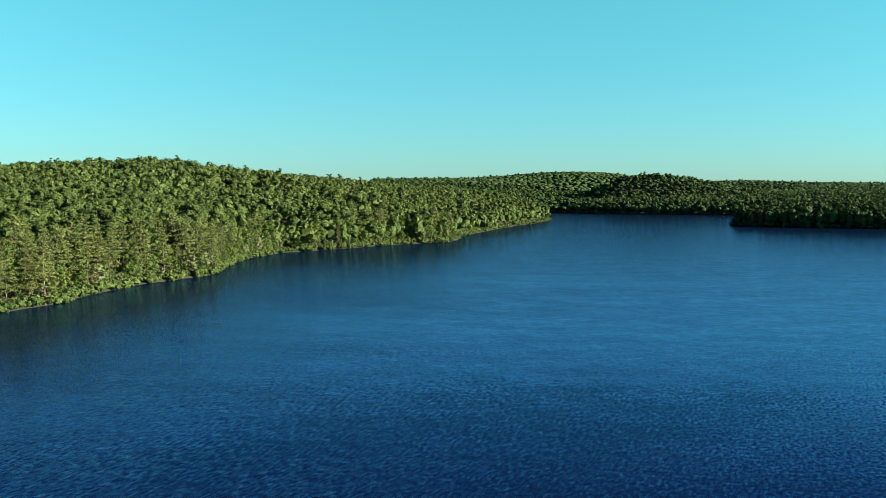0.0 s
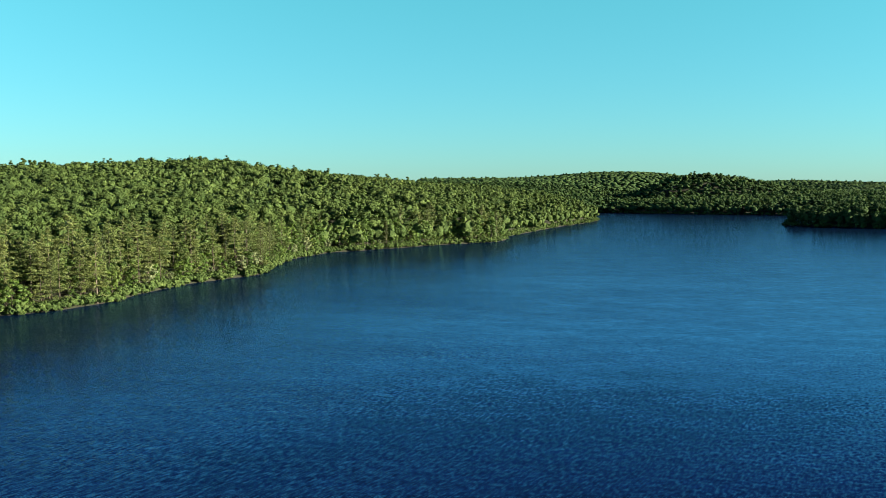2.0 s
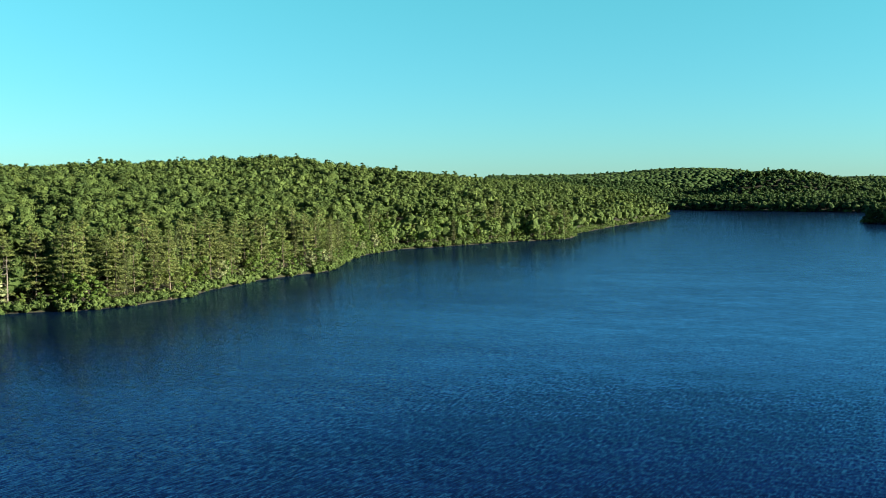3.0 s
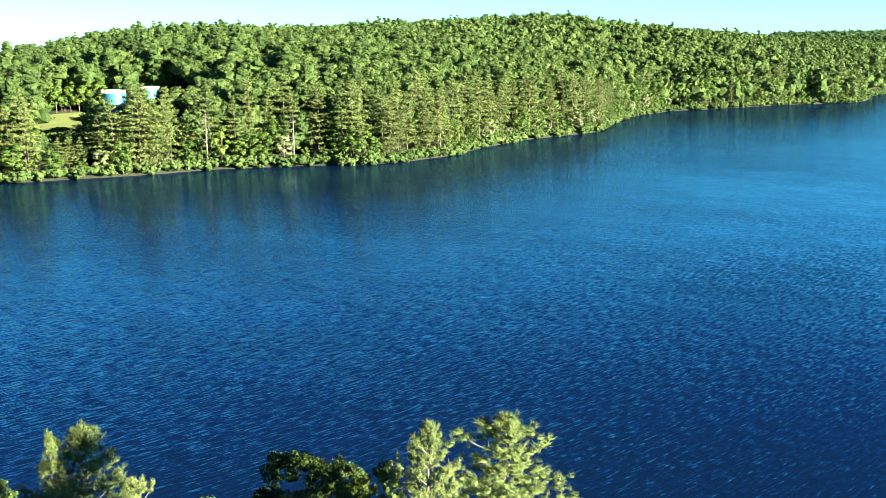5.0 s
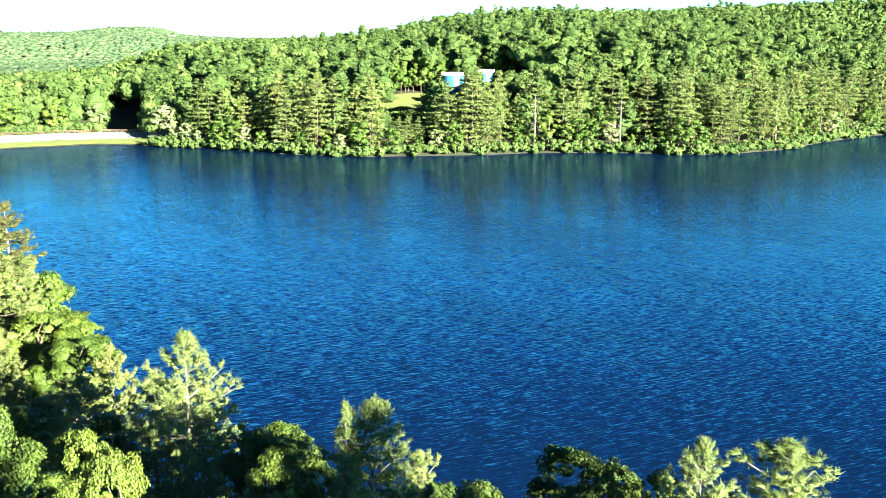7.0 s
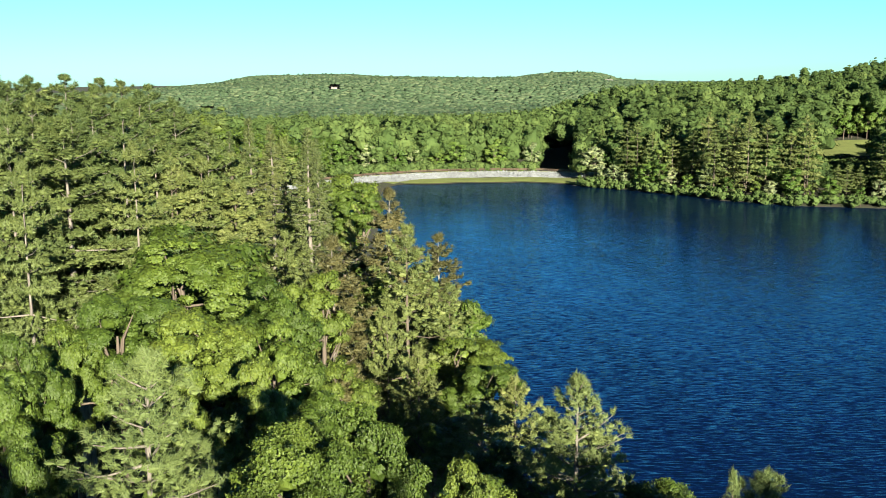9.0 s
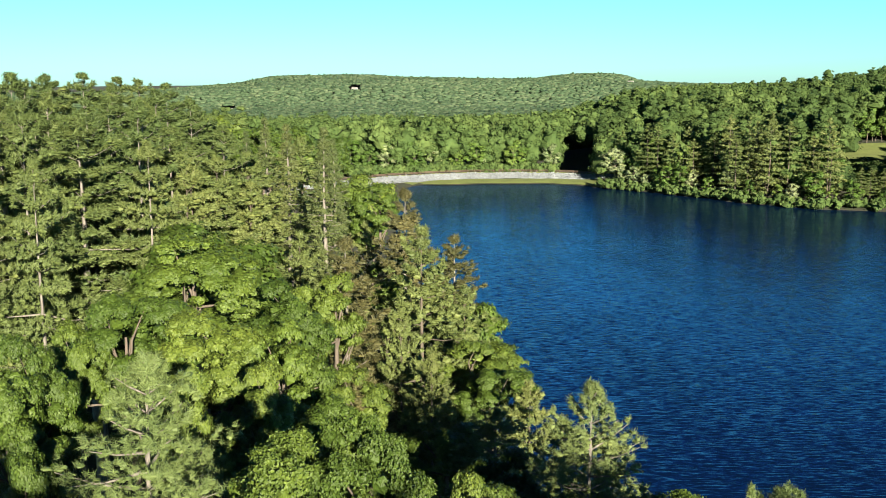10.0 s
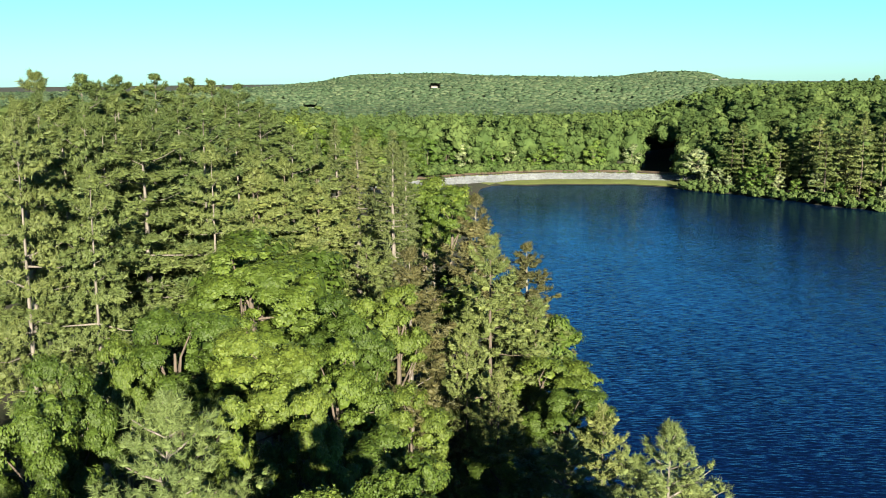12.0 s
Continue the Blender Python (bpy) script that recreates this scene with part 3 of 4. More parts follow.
SHORE_BROAD = Kind([(20, lambda s=s: broadleaf(s, 20, 4.5, 60, 2600, 0.5, SHORELEAF, 3, heart=0.4, deep=9.8, low=-0.3, puff=(0.17, 0.3), leaf=shards)) for s in (61, 62, 63, 64)],
                   "green broadleaf tree on the far wooded shore")
SHORE_PALE = Kind([(14, lambda s=s: broadleaf(s, 14, 3.4, 40, 1300, 0.4, PALELEAF, 5, heart=0.5, deep=6.4, low=-0.22, puff=(0.2, 0.34), leaf=shards)) for s in (71, 72)],
                  "silvery pale-leaved tree at the water's edge")
SHORE_PINE = Kind([(25, lambda s=s: conifer(s, 25, 5.6, 13, 5, 10, 9, 0.72, SHORENEEDLES, every=4, mass=0.75, start=0.08, slope=0.05, shape="bushy", ragged=0.45, thick=0.24, sides=3, bare=6, spread=0.36, flat=0.7)) for s in (81, 82, 83, 84)],
                  "white pine with layered boughs on the far shore")
SHORE_SPRUCE = Kind([(22, lambda s=s: conifer(s, 22, 3.9, 20, 5, 6, 7, 0.62, DARKNEEDLES, every=5, mass=0.7, start=0.05, slope=-0.05, shape="cone", ragged=0.25, thick=0.25, sides=3, bare=6)) for s in (91, 92)],
                    "dark conifer on the far shore")

plan = random.Random(7)


FAR_HOUSES = [(55.4, 2780), (55.95, 2540), (54.85, 2780), (78.5, 1905), (71.5, 2140)]


TANKS = [(39.95, 440), (38.15, 446)]


def clear_of_works(x, y):
    """Free of the lawn, the tanks, the road, the dam and the far houses with the open ground before them."""
    a, d = math.degrees(math.atan2(-x, y)), math.hypot(x, y)
    if 40.9 < a < 43.9 and 393 < d < 442:
        return False
    if any(math.hypot(x - d2 * -math.sin(radians(a2)), y - d2 * math.cos(radians(a2))) < 9 for a2, d2 in TANKS):
        return False
    if math.hypot(x + 319, y - 216) < 7:
        return False
    if (56.5 < a < 76 and 355 < d < 418) or (57.2 < a < 58.9 and 355 < d < 432):
        return False
    return not any(abs(a - b) < 0.42 and e - 110 < d < e + 12 for b, e in FAR_HOUSES)


def view_cap(x, y):
    """Over the lawn and the tanks the trees on the slope below stand lower."""
    a, d = math.degrees(math.atan2(-x, y)), math.hypot(x, y)
    low = 99.0
    for a2, d2, z2 in ((39.85, 440, 15), (37.95, 446, 16), (42.3, 428, 9)):
        ox, oy = x + math.sin(radians(a2)) * d2, y - math.cos(radians(a2)) * d2
        run, off = ox * 0.9925 - oy * 0.122, ox * 0.122 + oy * 0.9925
        if 0 < run < 120 and abs(off) < 11:
            low = min(low, max(3.0, z2 + 0.26 * run - float(land([(x, y)])[0])))
    if d > 436:
        return low
    drop = 4.6 if 40.85 < a < 43.9 else 3.6 if 39.2 < a < 40.55 else 3.0 if 37.6 < a < 38.5 else 0
    return min(low, max(3.0, 39.8 - d * math.tan(radians(drop)) - float(land([(x, y)])[0]))) if drop else low


def shore_rows():
    """Single trees along the far shore: a front row and two behind it."""
    p = OUTLINE[4 * 4:4 * 22]
    seg = np.linalg.norm(np.diff(p, axis=0), axis=1)
    run = np.concatenate([[0], np.cumsum(seg)])
    for row, (off, gap) in enumerate([(2.4, 5.4), (8.5, 6.0), (15.5, 7.5)]):
        s = 0.0
        while s < run[-1] - 2:
            i = int(np.searchsorted(run, s, side="right") - 1)
            f = (s - run[i]) / seg[i]
            q = p[i] + (p[i + 1] - p[i]) * f
            d = (p[i + 1] - p[i]) / seg[i]
            o = off + plan.uniform(-1.5, 2.0)
            x, y = q[0] - d[1] * o, q[1] + d[0] * o
            if inland([(x, y)])[0] < 0:
                x, y = q[0] + d[1] * o, q[1] - d[0] * o
            s += gap * plan.uniform(0.75, 1.3)
            if not clear_of_works(x, y):
                continue
            u, pick = s / run[-1], plan.random()
            if row > 1 and u > 0.5:
                continue
            pines = 0.85 if u < 0.45 else 0.6 if u < 0.62 else 0.25
            g, cap = "trees along the far shore", view_cap(x, y)
            turn, k = plan.uniform(0, 360), plan.randrange(8)
            if row == 0 and plan.random() < 0.72:
                if pick < 0.2:
                    SHORE_PALE.plant(k, x, y, min(cap, plan.uniform(6, 12)), 1.1, turn, g)
                else:
                    SHORE_BROAD.plant(k, x, y, min(cap, plan.uniform(6, 13)), plan.uniform(1.0, 1.4), turn, g)
            elif pick < pines:
                SHORE_PINE.plant(k, x, y, min(cap, plan.uniform(17, 27)), plan.uniform(0.85, 1.15), turn, g)
            elif pick < pines + 0.08:
                SHORE_SPRUCE.plant(k, x, y, min(cap, plan.uniform(16, 23)), 1.0, turn, g)
            else:
                SHORE_BROAD.plant(k, x, y, min(cap, plan.uniform(15, 21)), plan.uniform(0.9, 1.1), turn, g)


shore_rows()


def polar(a, d):
    return -math.sin(radians(a)) * d, math.cos(radians(a)) * d


# two tall pines before the tanks, a silvery tree at the dam's end
SHORE_PINE.plant(1, -212.5, 267.3, 27.2, 1.15, 40, "trees along the far shore", "tall white pine before the water tanks")
SHORE_PINE.plant(2, -218.7, 259.6, 22.5, 1.1, 200, "trees along the far shore", "white pine before the water tanks")
SHORE_PALE.plant(0, -319, 216, 15, 1.3, 0, "trees along the far shore", "silvery pale-leaved tree at the dam's end")

# the wood's edge round the lawn and the tanks
for i in range(30):
    a = 36.9 + 7.6 * i / 30
    x, y = polar(a + plan.uniform(-0.1, 0.1), (446 if a > 40.8 else 455 if a > 38.9 else 461) + plan.uniform(0, 6))
    if clear_of_works(x, y):
        SHORE_BROAD.plant(i, x, y, plan.uniform(11, 17), 1.1, plan.uniform(0, 360), "trees round the lawn", "leafy broadleaf tree at the edge of the lawn")

# single trees at the edge of the wood behind the dam
for i in range(16):
    x, y = polar(59.5 + 16 * (i + plan.uniform(0, 0.9)) / 16, plan.uniform(411, 416))
    if i % 3:
        SHORE_BROAD.plant(i, x, y, plan.uniform(13, 19), 1.2, plan.uniform(0, 360), "trees behind the dam", "green broadleaf tree at the wood's edge behind the dam")
    else:
        SHORE_PALE.plant(i, x, y, plan.uniform(13, 18), 1.1, plan.uniform(0, 360), "trees behind the dam", "silvery pale-leaved tree behind the dam")


# ---- the wooded hills ----
def forest(name, label, spots, tall, wide, leaves, size, seed, pine=0.1, mat=None, puffs=3, skirt=0.85, grove=None, fine=False):
    """Many far trees as one sheet of crowns: domes of leaf masses with loose leaf clumps on them, and tiered pines between."""
    rng = np.random.default_rng(seed)
    n = len(spots)
    chance = np.full(n, pine)
    if grove:
        head = np.degrees(np.arctan2(-spots[:, 0], spots[:, 1]))
        chance[(head > grove[0]) & (head < grove[1])] = grove[2]
    is_pine = rng.random(n) < chance
    hgt = tall * (rng.uniform(0.8, 1.15, n) if leaves else rng.uniform(0.95, 1.05, n))
    hgt[is_pine] *= 1.05
    rad = wide * rng.uniform(0.75, 1.3, n)
    if spots[:, 1].min() < 400:
        hgt = np.minimum(hgt, [view_cap(x, y) for x, y in spots])
    z = land(spots)
    tint = np.where(is_pine, rng.uniform(0, 0.3, n), rng.beta(2, 2, n) * 0.85 + 0.15)
    vs, fs, who_of, softs, base = [], [], [], [], 0

    def add(v, f, who, soft):
        nonlocal base
        vs.append(v), fs.append(three(f) + base), who_of.append(np.repeat(who, len(v) // len(who))), softs.append(np.full(len(f), soft))
        base += len(v)

    # rounded crowns: a body, domes on it, leaf clumps on the domes
    t = np.flatnonzero(~is_pine)
    edge = inland(spots) < 26          # the wood's edge is leafy down to the water
    half = np.where(edge & (leaves > 0), hgt * 0.52, np.minimum(rad * skirt, hgt * 0.5))
    mid = np.column_stack([spots, z + hgt - half])
    box = np.column_stack([rad, rad, half])
    add(*lumps(rng, mid[t], box[t] * ((0.66, 0.66, 0.6) if leaves else (1.0, 1.0, 1.0)), fine, 0.25), t, not leaves)
    if puffs:
        k = np.arange(puffs) + 0.5
        who = np.repeat(t, puffs)
        deep = np.where(edge[who] | (skirt > 1.2), 1.75, 1.15)
        phi, th = np.arccos(1 - deep * np.tile(k, len(t)) / puffs), np.tile(k, len(t)) * 2.39996 + who
        d = unit(np.stack([np.sin(phi) * np.cos(th), np.sin(phi) * np.sin(th), np.cos(phi)], 1) + rng.normal(0, 0.25, (len(who), 3)))
        ball = rad[who] * rng.uniform(0.75, 1.2, len(who)) * (0.42 if puffs > 6 else 0.52)
        heart = mid[who] + d * box[who] * 0.72
        add(*lumps(rng, heart, np.outer(ball * (0.8 if leaves else 1.0), (1, 1, 0.8)), False, 0.35), who, False)
        if leaves:
            pick = rng.integers(0, len(who), leaves * len(t))
            m = len(pick)
            e = unit(rng.normal(0, 1, (m, 3)) + d[pick] * 1.1 + (0, 0, 0.35))
            s = size * rng.uniform(0.6, 1.3, m)
            add(*shards(rng, heart[pick] + e * (ball[pick] * rng.uniform(0.85, 1.15, m))[:, None] * (1, 1, 0.8), unit(e + rng.normal(0, 0.3, (m, 3))),
                        rng.normal(0, 1, (m, 3)), s, s * 1.1), who[pick], False)
    # tiered pines
    t = np.flatnonzero(is_pine)
    if len(t):
        tiers = 22 if fine else 9
        who = np.repeat(t, tiers)
        m = len(who)
        up = np.tile((np.arange(tiers) + 0.5) / tiers, len(t))
        a = np.tile(np.arange(tiers) * 2.39996, len(t)) + who
        r = rad[who] * 0.8 * (1.0 - up) ** 0.8 * rng.uniform(0.3, 0.75, m)
        at = np.column_stack([spots[who] + np.stack([np.cos(a) * r, np.sin(a) * r], 1), z[who] + hgt[who] * (0.42 + 0.7 * up)])
        ball = rad[who] * (0.64 - 0.36 * up) * rng.uniform(0.8, 1.2, m)
        add(*lumps(rng, at, np.outer(ball * 0.85, (1, 1, 0.6)), False, 0.35), who, False)
        if leaves:
            pick = np.repeat(np.arange(m), max(4, leaves // tiers))
            k = len(pick)
            out = unit(np.stack([np.cos(a[pick]), np.sin(a[pick]), np.full(k, 0.2)], 1) + rng.normal(0, 0.7, (k, 3)))
            s = size * rng.uniform(0.7, 1.3, k)
            add(*shards(rng, at[pick] + out * ball[pick][:, None] * (1, 1, 0.45), unit(out * 0.5 + (0, 0, 0.8) + rng.normal(0, 0.3, (k, 3))), out, s * 1.3, s * 0.6), who[pick], False)
    v, f, who, soft = np.concatenate(vs), np.concatenate(fs), np.concatenate(who_of), np.concatenate(softs)
    ob = new(name, mesh_from(name, v, f, mat or FARLEAF, tint=tint[who], smooth=soft))
    return tagged(ob, label, "forest", kind="stuff")


def spread(seed, a0, a1, d0, d1, gap0, gap1, margin, clear=True):
    """Spots on land in a sector, their spacing growing from gap0 to gap1 with the distance."""
    rng = np.random.default_rng(seed)
    out, d = [], d0
    while d < d1:
        gap = gap0 + (gap1 - gap0) * (d - d0) / (d1 - d0)
        n = max(1, int(radians(a1 - a0) * d / gap))
        a = np.radians(a0 + (a1 - a0) * (np.arange(n) + rng.uniform(0, 1)) / n) + rng.uniform(-0.42, 0.42, n) * gap / d
        r = d + rng.uniform(-0.42, 0.42, n) * gap
        out.append(np.stack([-np.sin(a) * r, np.cos(a) * r], 1))
        d += gap
    p = np.concatenate(out)
    keep = inland(p) > margin
    p = p[keep]
    return p[[clear_of_works(x, y) for x, y in p]] if clear else p


forest("hillside_forest", "dense green summer woodland on the slope above the lake", spread(1, -2, 58, 335, 640, 8.0, 8.4, 11), 19, 5.7, 440, 0.75, 101, pine=0.1, puffs=9, grove=(33, 47, 0.35), fine=True)
forest("upper_forest", "dense green woodland up to the hill's skyline", spread(2, -9, 50, 640, 1330, 8.4, 11, 1.5), 18.5, 5.6, 80, 1.4, 102, pine=0.08, puffs=5, grove=(33, 47, 0.3))
forest("valley_forest", "green woodland in the valley past the dam", spread(3, 46, 84, 462, 1300, 9.5, 13, 20), 19, 5.6, 40, 1.8, 103, puffs=4)
forest("far_hill_forest", "green woodland on the distant hills, haze in its colour", spread(4, 42, 95, 1300, 3100, 9.5, 13, 20), 15, 7.4, 0, 1.0, 104, puffs=0, skirt=0.42, mat=HAZYLEAF, pine=0.03)
across = spread(5, -30, 4, 950, 1900, 8, 9, 1.5)
head, far = np.degrees(np.arctan2(-across[:, 0], across[:, 1])), np.linalg.norm(across, axis=1)
forest("point_forest", "green trees on the wooded point across the lake, shade in their colour", across[(head < -9) & (far < 1400)], 17, 5.4, 70, 1.3, 110, puffs=4, pine=0.2, mat=SHADEDLEAF)
forest("far_shore_forest", "green woodland on the hills across the lake, shade in its colour", across[far > 1400], 15, 6.4, 14, 2.0, 105, puffs=1, skirt=0.6, pine=0.06, mat=SHADEDLEAF)
forest("ridge_forest", "green woodland on the farthest ridge", spread(6, -30, 4, 1900, 3000, 9.5, 12, 3), 15, 7.4, 0, 1.0, 106, puffs=0, skirt=0.42, pine=0.04, mat=SHADEDLEAF)
forest("bank_wood", "pine wood stretching back from the near bank", spread(8, 77, 104, 120, 520, 8, 11, 8), 22, 4.6, 150, 0.9, 108, puffs=6, pine=0.75, mat=PINEWOOD)
forest("dam_wood", "dense leafy wood behind the dam", spread(9, 58.9, 77, 414, 462, 6.5, 7.5, 3, False), 22, 5.2, 420, 0.75, 109, puffs=14, pine=0.0, skirt=1.45, fine=True)


hedge = np.array([polar(59.2 + 17 * (q + plan.random()) / 110, plan.uniform(408.5, 413)) for q in range(110)])
forest("dam_bushes", "leafy bushes along the foot of the wood behind the dam", hedge, 5.5, 2.4, 120, 0.55, 111, puffs=6, pine=0.0, skirt=1.25)


def shore_shrubs():
    """Low bushes and hanging boughs that close the wood's edge down to the water."""
    rng = np.random.default_rng(77)
    a, b = OUTLINE, np.roll(OUTLINE, -1, 0)
    pts = []
    for i in range(4 * 4, 4 * 36):
        ln = np.linalg.norm(b[i] - a[i])
        k = int(ln / (1.3 if i < 4 * 21 else 2.2))
        d = (b[i] - a[i]) / ln
        side = np.array([-d[1], d[0]])
        if inland([(a[i] + b[i]) / 2 + side * 3])[0] < 0:
            side = -side
        for f in rng.uniform(0, 1, k):
            o = rng.uniform(-0.7, 2.2) if i < 4 * 21 else rng.uniform(-0.8, 3.5)
            pts.append(a[i] + (b[i] - a[i]) * f + side * o)
    spots = np.array(pts)
    forest("shore_shrubs", "leafy bushes along the far water's edge", spots, 3.8, 2.0, 50, 0.58, 107, pine=0.0, skirt=0.95, puffs=4)


shore_shrubs()


# ---- the near bank: kind, place, height, spread ----
NEAR = [
    ("P", -83.4, 11.9, 31.2, 1.10),
    ("P", -81.5, 6.4, 32.3, 1.00),
    ("P", -79.4, 3.3, 32.1, 1.00),
    ("P", -107.5, 7.6, 33.3, 1.00),
    ("P", -117.4, 11.0, 32.9, 1.00),
    ("P", -125.3, 14.8, 33.4, 1.10),
    ("P", -129.0, 18.6, 33.3, 1.00),
    ("P", -136.6, 22.8, 33.3, 1.00),
    ("P", -130.2, 25.2, 33.3, 1.00),
    ("P", -116.0, 25.9, 31.3, 1.00),
    ("P", -98.9, 18.0, 31.6, 1.00),
    ("P", -96.5, 20.7, 30.2, 1.00),
    ("P", -109.6, 27.5, 29.8, 0.90),
    ("P", -104.5, 3.8, 33.4, 1.00),
    ("P", -111.1, 16.5, 31.6, 1.00),
    ("P", -95.5, 8.8, 30.6, 0.90),
    ("F", -94.4, 21.3, 27.3, 1.00),
    ("F", -97.8, 25.1, 27.7, 1.00),
    ("F", -88.8, 18.0, 26.2, 1.00),
    ("F", -105.1, 29.5, 27.7, 1.00),
    ("S", -108.5, 32.8, 31.9, 0.90),
    ("S", -104.0, 34.2, 31.7, 1.00),
    ("S", -91.6, 33.9, 32.4, 1.00),
    ("S", -120.6, 33.3, 29.5, 0.90),
    ("S", -112.2, 41.8, 30.2, 0.90),
    ("M", -141.7, 54.5, 24.9, 1.00),
    ("M", -128.2, 47.5, 23.4, 1.00),
    ("M", -164.8, 64.3, 19.8, 1.00),
    ("F", -134.5, 43.9, 28.5, 1.00),
    ("F", -157.6, 54.0, 25.5, 1.00),
    ("M", -189.7, 68.7, 18.8, 1.00),
    ("M", -248.2, 82.7, 25.1, 1.00),
    ("M", -192.9, 57.7, 28.8, 1.00),
    ("M", -204.3, 53.5, 29.2, 1.00),
    ("M", -215.5, 48.7, 29.6, 1.00),
    ("M", -75.5, 42.6, 20.7, 0.80),
    ("F", -85.9, 38.3, 15.8, 0.90),
    ("F", -86.9, 44.0, 20.3, 1.15),
    ("M", -78.2, 20.1, 24.7, 1.15),
    ("C", -28.8, 9.7, 27.1, 0.97),
    ("K", -22.3, 14.6, 27.8, 0.76),
    ("K", -20.2, 16.8, 26.6, 0.59),
    ("C", -31.8, 27.0, 25.3, 0.86),
    ("C", -21.0, 27.2, 24.5, 0.99),
    ("D", -21.1, 25.7, 24.8, 0.81),
    ("C", -12.4, 33.0, 23.6, 0.78),
    ("C", -10.9, 35.8, 23.5, 1.25),
    ("K", -17.8, 34.7, 22.4, 1.08),
    ("K", -28.1, 28.4, 22.7, 1.08),
    ("K", -15.5, 36.0, 21.7, 0.64),
    ("K", -23.3, 13.2, 27.4, 0.96),
    ("C", -38.5, 29.4, 21.7, 1.13),
    ("C", -35.7, 30.2, 21.7, 1.02),
    ("C", -47.1, 30.3, 19.4, 1.49),
    ("B", -51.8, 29.6, 17.8, 1.36),
    ("F", -53.2, 36.0, 19.2, 0.74),
    ("B", -41.5, 28.2, 19.8, 0.90),
    ("C", -34.0, 33.8, 19.1, 1.09),
    ("C", -23.9, 32.7, 20.8, 0.77),
    ("B", -46.8, 15.1, 25.2, 0.98),
    ("B", -47.1, 18.5, 25.2, 0.82),
    ("B", -61.6, 17.4, 27.2, 1.30),
    ("B", -54.9, 20.4, 25.2, 0.86),
    ("B", -52.2, 12.1, 25.5, 1.07),
    ("B", -48.2, 22.3, 22.2, 0.87),
    ("B", -43.4, 6.9, 25.1, 0.59),
    ("B", -40.4, 5.9, 24.5, 0.74),
    ("B", -50.4, 9.3, 24.0, 0.62),
    ("B", -39.5, 15.7, 24.5, 0.63),
    ("B", -34.4, 6.9, 23.8, 0.49),
    ("B", -61.9, 25.1, 24.8, 0.88),
    ("B", -38.1, 12.4, 25.0, 0.52),
    ("C", -34.1, 12.3, 22.8, 0.71),
    ("B", -29.8, 13.2, 24.2, 0.34),
    ("R", -63.3, 27.3, 26.1, 1.03),
    ("F", -69.1, 35.0, 26.4, 0.84),
    ("R", -84.5, 44.8, 24.0, 1.12),
    ("R", -86.4, 40.2, 27.5, 1.04),
    ("F", -71.4, 39.8, 21.6, 0.90),
    ("B", -65.3, 38.6, 19.9, 1.24),
    ("F", -72.4, 31.7, 19.1, 0.65),
    ("B", -59.5, 36.8, 19.3, 1.17),
    ("F", -62.2, 30.7, 21.6, 0.57),
    ("B", -79.2, 36.6, 21.6, 0.89),
    ("F", -57.7, 31.1, 19.6, 0.75),
    ("B", -118.4, 48.6, 25.5, 1.01),
    ("F", -99.9, 41.1, 22.2, 0.65),
    ("B", -128.8, 49.2, 21.0, 1.32),
    ("B", -97.9, 43.6, 20.3, 1.05),
    ("F", -113.4, 41.5, 24.5, 0.66),
    ("F", -87.4, 30.4, 22.6, 0.75),
    ("F", -98.2, 28.2, 25.5, 0.88),
    ("F", -95.3, 22.3, 27.6, 0.83),
    ("P", -80.4, 7.4, 32.2, 0.64),
    ("P", -96.4, 9.5, 32.3, 0.77),
    ("P", -90.2, 12.8, 32.5, 0.72),
    ("P", -87.9, 16.7, 32.8, 0.70),
    ("P", -109.6, 21.1, 33.0, 0.86),
    ("P", -120.0, 17.7, 32.4, 0.96),
    ("P", -125.3, 12.0, 32.1, 1.01),
    ("P", -118.4, 7.8, 31.9, 0.96),
    ("P", -107.1, 24.4, 32.4, 0.86),
    ("P", -102.7, 26.4, 30.4, 0.89),
    ("P", -90.4, 4.3, 32.3, 0.72),
    ("P", -70.3, 3.9, 32.1, 0.57),
    ("P", -66.4, 7.9, 29.2, 0.59),
    ("P", -81.9, 16.8, 30.0, 0.71),
    ("B", -18.9, 29.1, 22.1, 0.62),
    ("B", -22.2, 30.2, 21.5, 0.70),
    ("B", -25.5, 28.3, 21.8, 0.71),
    ("B", -18.1, 32.1, 20.9, 0.70),
    ("B", -15.3, 32.7, 21.1, 0.67),
    ("B", -23.2, 24.8, 23.2, 0.59),
    ("B", -10.7, 31.6, 22.1, 0.58),
    ("B", -29.9, 18.4, 22.3, 0.69),
    ("B", -25.6, 18.3, 23.0, 0.59),
    ("B", -24.6, 20.1, 22.5, 0.61),
    ("B", -23.2, 22.2, 22.5, 0.61),
    ("B", -32.3, 17.8, 23.0, 0.71),
    ("B", -34.2, 23.4, 20.9, 0.87),
    ("B", -40.3, 19.2, 23.1, 0.87),
    ("B", -31.0, 15.5, 23.8, 0.65),
]
KINDS = {"M": MID_BROAD, "K": CLOSE_BROAD, "D": CLOSE_SPRUCE, "C": CLOSE_PINE, "B": NEAR_BROAD, "P": NEAR_PINE, "F": NEAR_FULL_PINE, "S": NEAR_SPRUCE, "R": NEAR_RUST}
for i, (k, x, y, h, wide) in enumerate(NEAR):
    KINDS[k].plant(i, x, y, h, wide, plan.uniform(0, 360), "trees on the near bank")


